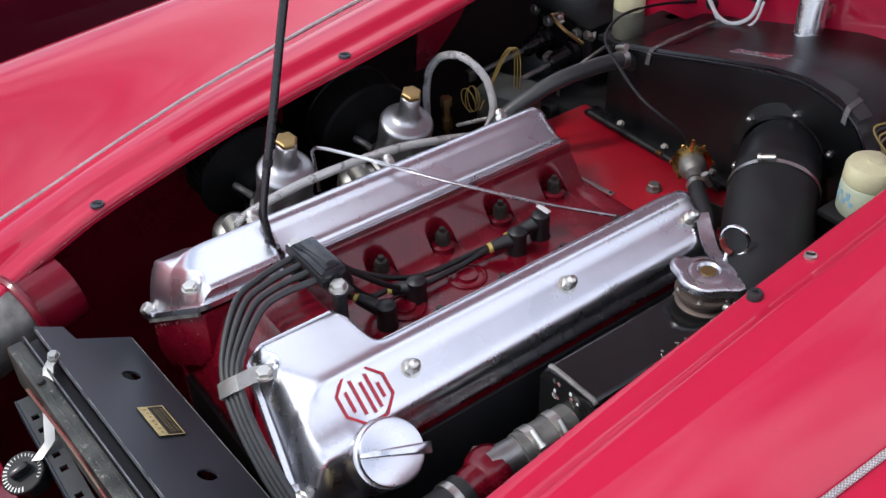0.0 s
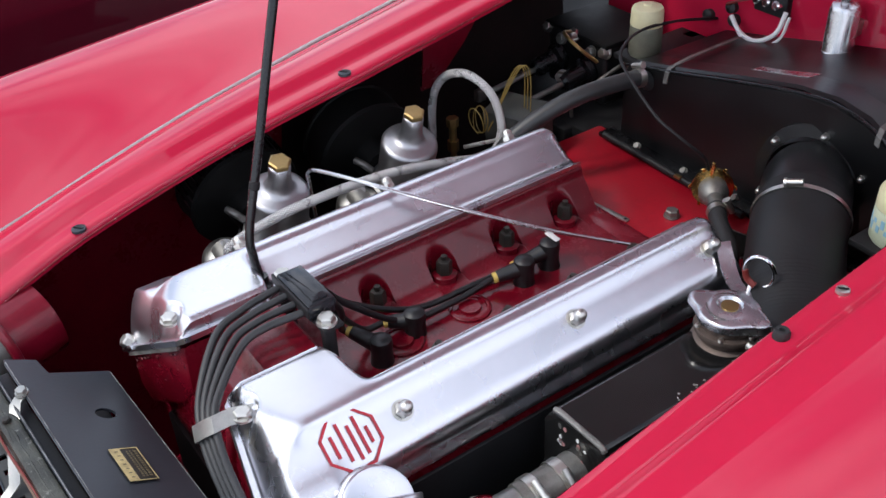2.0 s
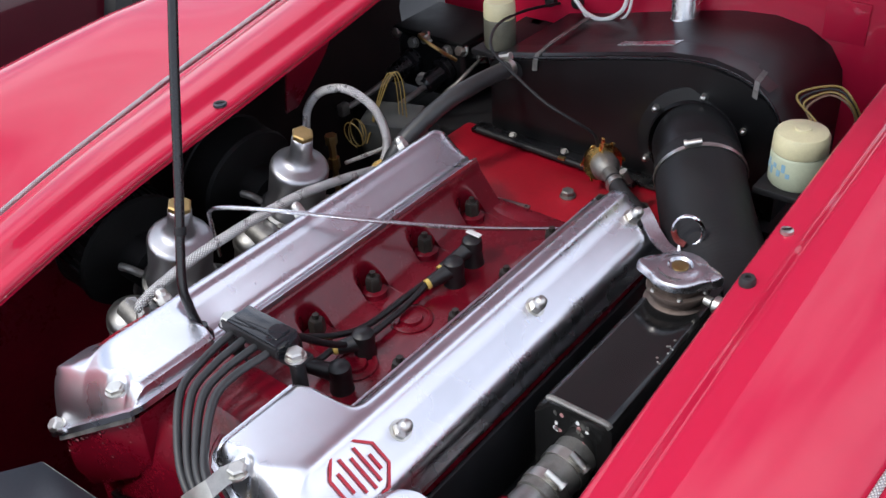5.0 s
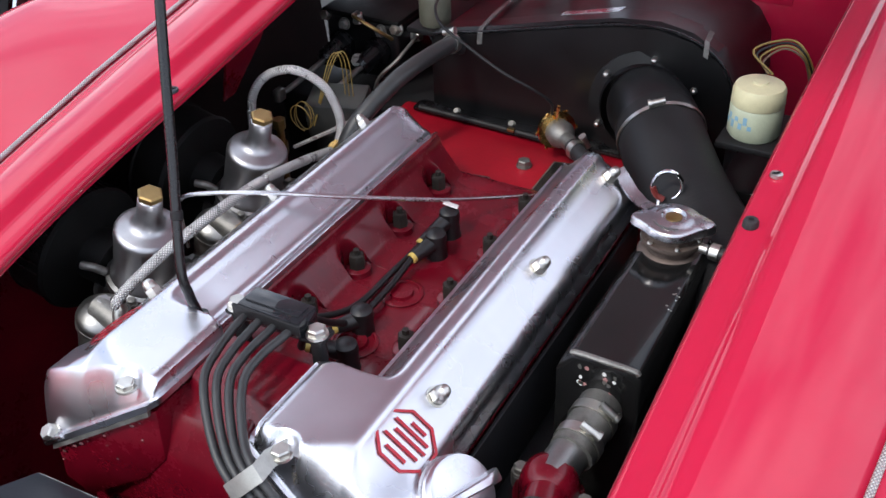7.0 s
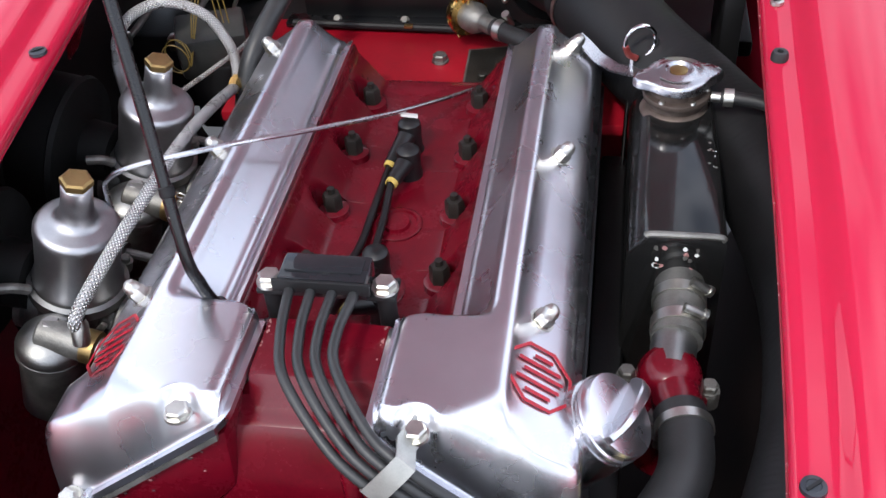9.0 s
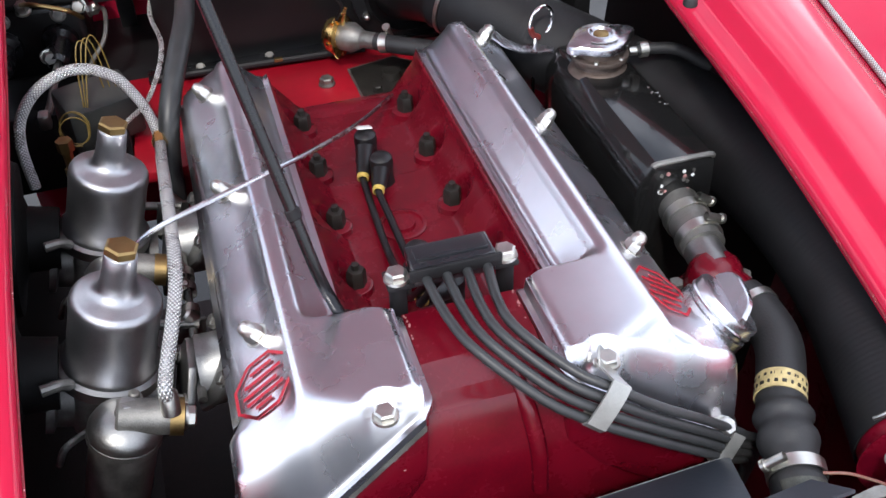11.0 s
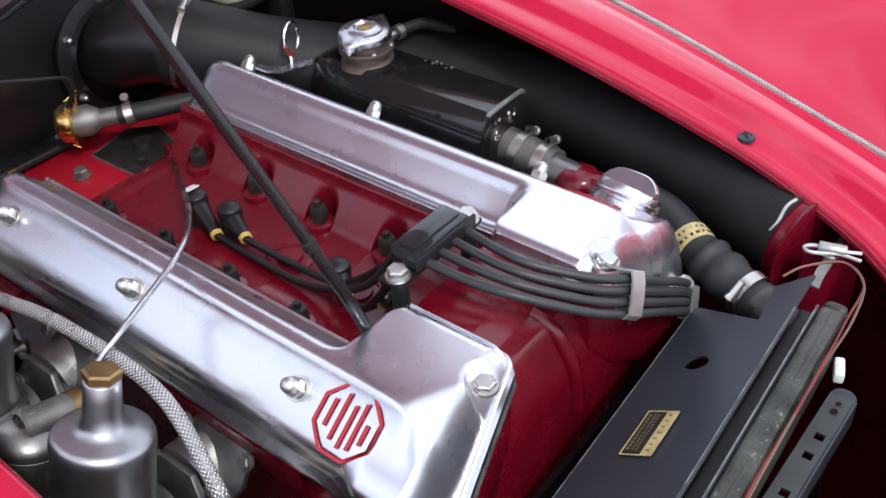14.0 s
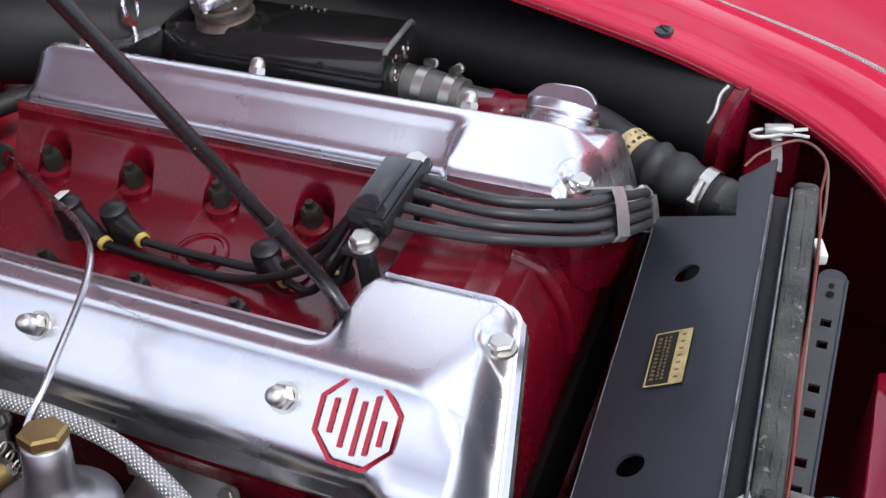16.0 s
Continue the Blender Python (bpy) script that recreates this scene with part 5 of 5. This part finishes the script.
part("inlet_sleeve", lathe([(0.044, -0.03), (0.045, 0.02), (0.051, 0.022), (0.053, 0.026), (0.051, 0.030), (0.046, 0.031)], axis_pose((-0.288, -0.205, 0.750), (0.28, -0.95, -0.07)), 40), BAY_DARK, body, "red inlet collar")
part("inlet_pipe", lathe([(0.040, 0.02), (0.0445, 0.02), (0.0445, 0.11), (0.040, 0.112)], axis_pose((-0.288, -0.205, 0.750), (0.28, -0.95, -0.07)), 40), DIRTY, body, "dull alloy inlet pipe")
part("gusset", box((0.004, 0.05, 0.10), (0.266, -0.205, 0.735), pose(0, 0, 0, 0, 0, 40), 0.001), BAY_DARK, body)

# ---- heater box ----
heater = thing("heater_box", (0, 0.63, 0.74), "black gloss heater box with round outlet and strap", "heater")
prof = [(-0.182, 0.752), (-0.182, 0.852), (-0.176, 0.862), (-0.10, 0.878), (0.0, 0.902), (0.07, 0.917), (0.12, 0.921), (0.16, 0.914), (0.19, 0.897), (0.208, 0.870), (0.213, 0.835), (0.213, 0.752)]
hb = bmesh.new()
rows = [[(x * 0.985 + 0.0002, y, 0.752 + (z - 0.752) * k) for x, z in prof] for y, k in ((0.556, 0.985), (0.559, 1.0), (0.60, 1.0), (0.735, 0.97))]
loft(rows, False, True, hb)
part("case", hb, HEATER, heater, "", 35)
part("lid_seam", tube([(x * 0.986, 0.557, z + 0.0008) for x, z in prof[1:-1]], 0.0018, 8, 5), BLACK, heater)
part("lid", loft([[(x * 0.97, y, z + 0.004 + dz) for x, z in prof[2:9]] for y, dz in ((0.562, -0.002), (0.566, 0.001), (0.72, -0.018))]), HEATER, heater, "black lid")
lidp = bmesh.new()
loft([[(-0.02 + 0.075 * u, y, 0.9025 + 0.0172 * u - (0.0100 if y > 0.63 else 0.0036)) for u in (0, 0.5, 1)] for y in (0.598, 0.648)], bm=lidp)
part("lid_label", thick(lidp, 0.001), SATIN, heater, "faded plate on the lid")
part("strap", strap([(-0.122, 0.70, 0.876), (-0.112, 0.60, 0.8825), (-0.109, 0.560, 0.8805), (-0.108, 0.554, 0.876), (-0.108, 0.552, 0.862)], 0.007, 0.0012, (1, 0, 0.2)), DIRTY, heater, "thin steel strap")
part("lid_clip", strap([(0.170, 0.585, 0.9165), (0.172, 0.560, 0.9150), (0.174, 0.553, 0.908), (0.174, 0.552, 0.899)], 0.006, 0.0012, (1, 0, -0.4)), DIRTY, heater, "small steel clip")
om = axis_pose((0.112, 0.556, 0.822), (0.10, -1, 0.08))
bm = lathe([(0.070, 0.0), (0.070, 0.004), (0.056, 0.006), (0.053, 0.012)], om, 48)
tube([(0.112, 0.560, 0.824), (0.119, 0.535, 0.834), (0.136, 0.508, 0.840), (0.152, 0.483, 0.8365), (0.160, 0.470, 0.833)], 0.0462, 36, 6, bm)
part("outlet", bm, HEATER, heater, "round black elbow outlet")
for a in (0.55, 2.5, 3.6, 5.6, 1.5):
    part("stud", dome_nut(om @ Vector((0.062 * math.cos(a), 0.062 * math.sin(a), 0.003)), (0.1, -1, 0.08), bmesh.new(), 0.55), ZINC, heater)
for x in (-0.14, -0.06, 0.02):
    part("flange_screw", hexhead((x, 0.548, 0.762), (0, -0.6, 0.8), 0.008, 0.005), DIRTY, heater)
part("foot", box((0.40, 0.024, 0.006), (0.0, 0.548, 0.760), bevel=0.001), BLACK, heater)
part("foot_rail", tube([(-0.19, 0.537, 0.763), (0.0, 0.531, 0.762), (0.05, 0.529, 0.762)], 0.0045, 10, 4), SATIN_BLACK, heater)
part("clip", box((0.010, 0.006, 0.004), (-0.052, 0.529, 0.766), bevel=0.001), BRASS, heater)

# grey heater hose
gh = thing("heater_hose", (-0.16, 0.45, 0.78), "dark grey rubber heater hose with clip", "hose")
part("tube", tube([(-0.192, 0.33, 0.70), (-0.188, 0.345, 0.77), (-0.178, 0.368, 0.818), (-0.160, 0.415, 0.850), (-0.147, 0.46, 0.864), (-0.140, 0.535, 0.862), (-0.139, 0.56, 0.850)], 0.0105, 18), LEAD, gh)
jubilee((-0.140, 0.540, 0.8615), (0.05, 1, -0.15), 0.0108, gh, 1.2, 0.009)

# heater valve
hv = thing("heater_valve", (0.045, 0.49, 0.755), "gold plated heater valve with cast body", "valve")
vm = axis_pose((0.014, 0.511, 0.795), (0.72, -0.68, 0.05))
part("gold_disc", lathe([(0, -0.010), (0.010, -0.010), (0.017, -0.007), (0.0205, -0.002), (0.0205, 0.006), (0.0235, 0.006), (0.0235, 0.010), (0.016, 0.011)], vm, 32), GOLD, hv, "gold passivated diaphragm cover")
for k in range(6):
    a = k * 1.047
    part("tab", merge(bmesh.new(), box((0.009, 0.004, 0.0015), (0.0245, 0, 0.006), pose(0, 0, 0, 0, -60, 0), 0.0004), vm @ Matrix.Rotation(a, 4, "Z")), GOLD, hv)
part("valve_body", lathe([(0.016, 0.011), (0.017, 0.024), (0.012, 0.034), (0.0095, 0.037), (0.0095, 0.062), (0, 0.062)], vm, 24), DIRTY, hv, "dull cast valve body")
part("hose_stub", tube([vm @ Vector((0, 0, 0.055)), vm @ Vector((0.0, 0, 0.085)), (0.118, 0.42, 0.80), (0.15, 0.385, 0.79)], 0.0098, 16, 6), RUBBER, hv)
jubilee(vm @ Vector((0, 0, 0.066)), (0.8, -0.58, 0.1), 0.0102, hv, 0.5, 0.009)
part("control_cable", tube([(0.016, 0.500, 0.818), (0.020, 0.483, 0.843), (0.004, 0.460, 0.868), (-0.029, 0.454, 0.884), (-0.088, 0.472, 0.901), (-0.135, 0.501, 0.907), (-0.178, 0.574, 0.900), (-0.195, 0.66, 0.885), (-0.19, 0.736, 0.87)], 0.0019, 8), SATIN_BLACK, hv, "black bowden cable")
part("lever", box((0.004, 0.003, 0.05), (0.022, 0.500, 0.81), pose(0, 0, 0, 12, 10, 0), 0.001), GOLD, hv)

# small fittings on the shelf behind the engine
tagp = thing("tag_strip", (-0.057, 0.4225, 0.755), "bare metal strip with a hole on red paint", "strip")
part("strip", box((0.054, 0.008, 0.0018), (-0.057, 0.4225, 0.7562), pose(0, 0, 0, 0, 0, 8), 0.0006), ZINC, tagp)
part("hole", lathe([(0.0022, 0.0), (0, 0.0)], Matrix.Translation((-0.0345, 0.4257, 0.7574)), 14), OILY, tagp)
sb = thing("shelf_bolt", (-0.007, 0.473, 0.755), "dull steel hexagon bolt on the red shelf", "bolt")
part("head", hexhead((-0.007, 0.473, 0.7555), (0, 0, 1), 0.014, 0.009), DIRTY, sb)
hatch = thing("hatch_plate", (0.045, 0.43, 0.755), "dark oily hatch plate in the red shelf", "plate")
HATCH = [(-0.036, 0.040), (0.018, 0.052), (0.040, 0.030), (0.026, -0.030), (-0.012, -0.044), (-0.034, -0.030)]
part("plate", prism(HATCH, 0.7552, 0.7570, Matrix.Translation((0.060, 0.455, 0)), None, 0.0006), OILY, hatch)
part("rim", prism([(x * 1.07, y * 1.07) for x, y in HATCH], 0.7548, 0.7560, Matrix.Translation((0.060, 0.455, 0))), DIRTY, hatch)
part("boss", lathe([(0.012, 0.7565), (0.010, 0.765), (0, 0.766)], Matrix.Translation((0.066, 0.462, 0)), 16), OILY, hatch)
part("fixing", hexhead((0.044, 0.438, 0.757), (0, 0, 1), 0.009, 0.006), OILY, hatch)

# ---- master cylinders and reservoirs on the bulkhead ----
mc = thing("master_cylinder", (-0.31, 0.62, 0.74), "black twin master cylinder box with push rods", "master cylinder")
part("box", box((0.120, 0.10, 0.085), (-0.315, 0.645, 0.800), bevel=0.008, seg=3), HEATER, mc)
part("lid", box((0.126, 0.106, 0.008), (-0.315, 0.645, 0.846), bevel=0.003), FILTER, mc)
for x in (-0.345, -0.285):
    part("lid_bolt", hexhead((x + 0.004, 0.594, 0.832), (0, -1, 0.15), 0.013, 0.008), DIRTY, mc)
    cyl = part("cylinder", lathe([(0.017, 0), (0.020, 0.004), (0.020, 0.012), (0.014, 0.016), (0.013, 0.045), (0.009, 0.05)], axis_pose((x, 0.598, 0.805), (-0.15, -1, -0.25)), 24), BLACK, mc)
    part("push_rod", tube([(x - 0.006, 0.555, 0.794), (x - 0.018, 0.49, 0.778), (x - 0.024, 0.47, 0.774)], 0.0042, 10, 4), DIRTY, cyl)
    part("clevis", box((0.012, 0.016, 0.018), (x - 0.024, 0.468, 0.774), bevel=0.003), ZINC, cyl)
for x, y, z, ax in ((-0.372, 0.600, 0.838, (0, -1, 0.3)), (-0.258, 0.600, 0.836, (0, -1, 0.3)), (-0.315, 0.592, 0.842, (0, -0.4, 1)), (-0.252, 0.632, 0.815, (1, -0.2, 0.2)), (-0.300, 0.560, 0.800, (0.3, -1, 0.2))):
    part("union_nut", hexhead((x, y, z), ax, 0.013, 0.012), ZINC, mc, "bright union nut")
part("brake_pipe", tube([(-0.245, 0.628, 0.817), (-0.232, 0.600, 0.826), (-0.236, 0.560, 0.812), (-0.262, 0.545, 0.780), (-0.275, 0.560, 0.72)], 0.0026, 8, 6), DIRTY, mc)
part("brake_pipe", tube([(-0.315, 0.586, 0.852), (-0.300, 0.560, 0.862), (-0.268, 0.560, 0.850), (-0.255, 0.580, 0.83)], 0.0026, 8, 6), BRASS, mc)
part("pedal_box", box((0.16, 0.16, 0.10), (-0.33, 0.60, 0.70), bevel=0.006), SATIN_BLACK, mc)


def reservoir(at, r, h, label, printed=False, shell=None):
    j = thing("fluid_reservoir", at, label, "reservoir", "fluid reservoirs")
    m = Matrix.Translation(at)
    part("jar", lathe([(0, 0), (r * 0.9, 0), (r, 0.004), (r, h * 0.55), (r * 0.95, h * 0.60), (r * 0.82, h * 0.64)], m, 36), shell or CREAM, j, "translucent aged plastic jar")
    lid = part("lid", lathe([(r * 0.98, h * 0.60), (r, h * 0.62), (r * 0.98, h * 0.86), (r * 0.90, h * 0.93), (r * 0.45, h * 0.96), (r * 0.30, h * 0.97), (r * 0.28, h), (0, h)], m, 44), CREAM, j, "knurled cream lid")
    if printed:
        for k in range(7):
            part("print_bar", merge(bmesh.new(), box((0.0006, 0.0042, 0.005 + 0.002 * (k % 3)), (r, 0, h * 0.30 + (k % 2) * 0.007), None, 0), m @ Matrix.Rotation(3.6 + 0.19 * k, 4, "Z")), BLUE, j)
    return j


reservoir((0.248, 0.498, 0.850), 0.0275, 0.061, "aged cream brake fluid jar with blue print", True, GREEN_JAR)
part("jar_shelf", box((0.09, 0.09, 0.008), (0.262, 0.51, 0.846), bevel=0.002), SATIN_BLACK, body)
part("jar_post", box((0.02, 0.10, 0.09), (0.295, 0.51, 0.80), bevel=0.002), SATIN_BLACK, body)
reservoir((-0.211, 0.622, 0.845), 0.0215, 0.070, "small pale clutch fluid jar with cloudy lid", False, OLD_JAR)
part("jar_shelf", box((0.06, 0.13, 0.008), (-0.211, 0.66, 0.841), bevel=0.002), SATIN_BLACK, body)
part("jar_post", box((0.02, 0.02, 0.10), (-0.215, 0.715, 0.795), bevel=0.002), SATIN_BLACK, body)
jw = thing("reservoir_wires", (0.26, 0.505, 0.92), "loose brown and yellow wires over the brake jar", "wire")
for k in range(4):
    part("wire", tube([(0.252 + 0.002 * k, 0.500, 0.919), (0.246 - 0.004 * k, 0.505, 0.930 + 0.003 * k), (0.262, 0.515 + 0.003 * k, 0.942 + 0.002 * k), (0.282, 0.52, 0.932 + 0.003 * k), (0.290 + 0.003 * k, 0.535, 0.90)], 0.0012, 6, 6), (TAN_WIRE, YELLOW_WIRE, SATIN_BLACK, YELLOW_WIRE)[k], jw)

# electrical bits on the red bulkhead
fuse = thing("terminal_block", (-0.05, 0.733, 0.935), "chrome terminal block with white and red wires", "terminal block")
part("base", box((0.05, 0.012, 0.030), (-0.055, 0.730, 0.938), bevel=0.003), SATIN_BLACK, fuse)
for k in range(3):
    part("terminal", lathe([(0.006, 0), (0.006, 0.010), (0.004, 0.012), (0, 0.012)], axis_pose((-0.070 + 0.015 * k, 0.724, 0.940), (0, -1, 0.2)), 12), CHROME, fuse)
part("white_cable", tube([(-0.110, 0.722, 0.905), (-0.085, 0.712, 0.893), (-0.055, 0.706, 0.893), (-0.030, 0.710, 0.910), (-0.028, 0.722, 0.935)], 0.0030, 10), WHITE, fuse, "looped white cable")
part("white_cable", tube([(-0.104, 0.720, 0.902), (-0.084, 0.714, 0.886), (-0.056, 0.708, 0.884), (-0.026, 0.712, 0.902), (-0.022, 0.722, 0.930)], 0.0020, 10), WHITE, fuse, "looped white cable")
part("red_cable", tube([(-0.075, 0.722, 0.94), (-0.095, 0.715, 0.932), (-0.12, 0.722, 0.918)], 0.0018, 8), RED_WIRE, fuse)
part("red_cable", tube([(-0.10, 0.72, 0.90), (-0.08, 0.715, 0.88), (-0.03, 0.71, 0.876), (-0.012, 0.72, 0.90)], 0.0014, 8), RED_WIRE, fuse)
for x, z in ((-0.118, 0.912), (-0.112, 0.896), (-0.155, 0.890)):
    part("grommet", lathe([(0.008, 0), (0.008, 0.008), (0.004, 0.010), (0, 0.010)], axis_pose((x, 0.735, z), (0, -1, 0.1)), 14), RUBBER, fuse)
fuse.location = Vector(fuse.location) + Vector((-0.047, 0, -0.018))
can = thing("capacitor_can", (0.03, 0.71, 0.90), "silver cylindrical can on the bulkhead", "canister")
part("can", lathe([(0, 0.898), (0.018, 0.898), (0.0185, 0.901), (0.0175, 0.903), (0.0175, 0.952), (0.015, 0.957), (0.006, 0.958), (0.006, 0.968), (0, 0.968)], Matrix.Translation((0.012, 0.708, 0)), 28), SATIN, can)
part("bracket", box((0.02, 0.03, 0.02), (0.012, 0.728, 0.925), bevel=0.002), ZINC, can)
plate2 = thing("chassis_plate", (0.20, 0.732, 0.93), "small blank plate on the red bulkhead", "plate")
part("plate", box((0.05, 0.002, 0.05), (0.20, 0.7335, 0.925), bevel=0.0005), BODY_RED, plate2)

# wires and box beside the rear carburettor
coil = thing("relay_box", (-0.25, 0.43, 0.74), "dull grey relay box beside the carburettors", "relay")
part("box", box((0.075, 0.055, 0.05), (-0.250, 0.440, 0.790), pose(0, 0, 0, 8, 0, 20), 0.005), RELAY, coil)
part("pedestal", box((0.05, 0.05, 0.08), (-0.250, 0.440, 0.735), bevel=0.004), SATIN_BLACK, coil)
yw = thing("yellow_wiring", (-0.26, 0.42, 0.80), "coiled yellow wires behind the carburettor", "wire")
part("wire", tube([(-0.272 + 0.014 * math.cos(k * 0.7), 0.392 + 0.006 * math.sin(k * 0.4), 0.800 + 0.018 * math.sin(k * 0.7)) for k in range(26)], 0.0007, 6, 3), YELLOW_WIRE, yw)
for k in range(3):
    part("wire", tube([(-0.262, 0.40, 0.785), (-0.256 + 0.006 * k, 0.435, 0.858 + 0.004 * k), (-0.245 + 0.006 * k, 0.445, 0.862), (-0.238 + 0.006 * k, 0.44, 0.80)], 0.0007, 6, 6), YELLOW_WIRE, yw)
ac = thing("throttle_cable", (-0.22, 0.40, 0.79), "thin braided steel throttle cable", "cable")
part("cable", tube([(-0.272, 0.368, 0.769), (-0.226, 0.402, 0.791), (-0.196, 0.411, 0.812), (-0.175, 0.470, 0.834), (-0.182, 0.552, 0.835), (-0.172, 0.621, 0.846), (-0.170, 0.735, 0.852)], 0.0026, 10), BRAID, ac)

# front lock platform
part("lock_platform", box((0.26, 0.05, 0.012), (-0.02, -0.335, 0.697), bevel=0.004), BODY_RED, body, "red ledge at the nose")
part("lock_face", box((0.26, 0.006, 0.20), (-0.02, -0.313, 0.60), bevel=0.002), BODY_RED, body)

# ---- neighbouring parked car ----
other = thing("parked_car", (-2.7, 1.0, 0.0), "parked sports car with wire wheels, red darkened to maroon for shade", "car")
rows = []
for k in range(33):
    y = -1.3 + 4.0 * k / 32
    u = (k / 32 - 0.5) * 2
    e = (1 - abs(u) ** 4) ** 0.5 if abs(u) < 1 else 0.0
    row = []
    for j in range(17):
        a = math.pi * j / 16
        row.append((-2.65 + 0.78 * (0.55 + 0.45 * e) * math.copysign(abs(math.cos(a)) ** 0.5, math.cos(a)), y, 0.22 + (0.60 * (0.35 + 0.65 * e) + 0.05 * math.cos(u * 5)) * math.sin(a) ** 0.6))
    rows.append(row)
part("body_shell", loft(rows, True, True), SHADED_RED, other, "rounded red body darkened to maroon for shade")
for y in (1.33, -0.75):
    wm = axis_pose((-1.90, y, 0.32), (1, 0, 0))
    part("wheel_arch", lathe([(0, -0.02), (0.36, -0.02), (0.36, -0.005), (0, -0.005)], wm, 40), SATIN_BLACK, other)
    wh = part("tyre", lathe([(0.205, 0.0), (0.215, 0.07), (0.27, 0.085), (0.31, 0.07), (0.315, 0.0), (0.21, -0.001)], wm, 48), TYRE, other, "black tyre")
    part("rim", lathe([(0.205, 0.075), (0.20, 0.082), (0.185, 0.07), (0.18, 0.03), (0.20, 0.0)], wm, 40), CHROME, wh)
    for k in range(32):
        a, b = k * 2 * math.pi / 32, k * 2 * math.pi / 32 + (0.35 if k % 2 else -0.35)
        part("spoke", tube([wm @ Vector((0.03 * math.cos(a), 0.03 * math.sin(a), 0.09)), wm @ Vector((0.19 * math.cos(b), 0.19 * math.sin(b), 0.05))], 0.003, 6, 1), CHROME, wh)
    part("hub", lathe([(0.045, 0.03), (0.04, 0.09), (0.03, 0.11), (0, 0.115)], wm, 20), CHROME, wh)

# ---- front wheels and raised bonnet ----
for sx in (-1, 1):
    wm = axis_pose((sx * 0.60, 0.12, 0.31), (sx, 0, 0))
    part("tyre", lathe([(0.205, -0.07), (0.27, -0.08), (0.31, -0.06), (0.31, 0.06), (0.27, 0.08), (0.205, 0.07), (0.205, -0.07)], wm, 40), TYRE, body, "black tyre under the wing")
bonnet = thing("bonnet", (0, 0.74, 0.985), "raised red bonnet held by the prop rod", "bonnet")
skin, BONNET_TILT = [], radians(39)
for k in range(13):
    v = k / 12
    half = 0.33 * (1 - 0.35 * max(0, (v - 0.6) / 0.4) ** 2)
    skin.append([Vector((half * u, 0.735 - 1.02 * v * math.cos(BONNET_TILT) + 0.03 * (1 - u * u) * math.sin(BONNET_TILT), 0.985 + 1.02 * v * math.sin(BONNET_TILT) + 0.03 * (1 - u * u))) for u in [j / 6 - 1 for j in range(13)]])
shell = part("skin", thick(loft(skin), 0.005), BODY_RED, bonnet, "red outer skin with a dull pale underside", 50)
shell.data.materials.append(UNDER)
for f in shell.data.polygons:
    f.material_index = 1 if f.normal.z < 0 else 0
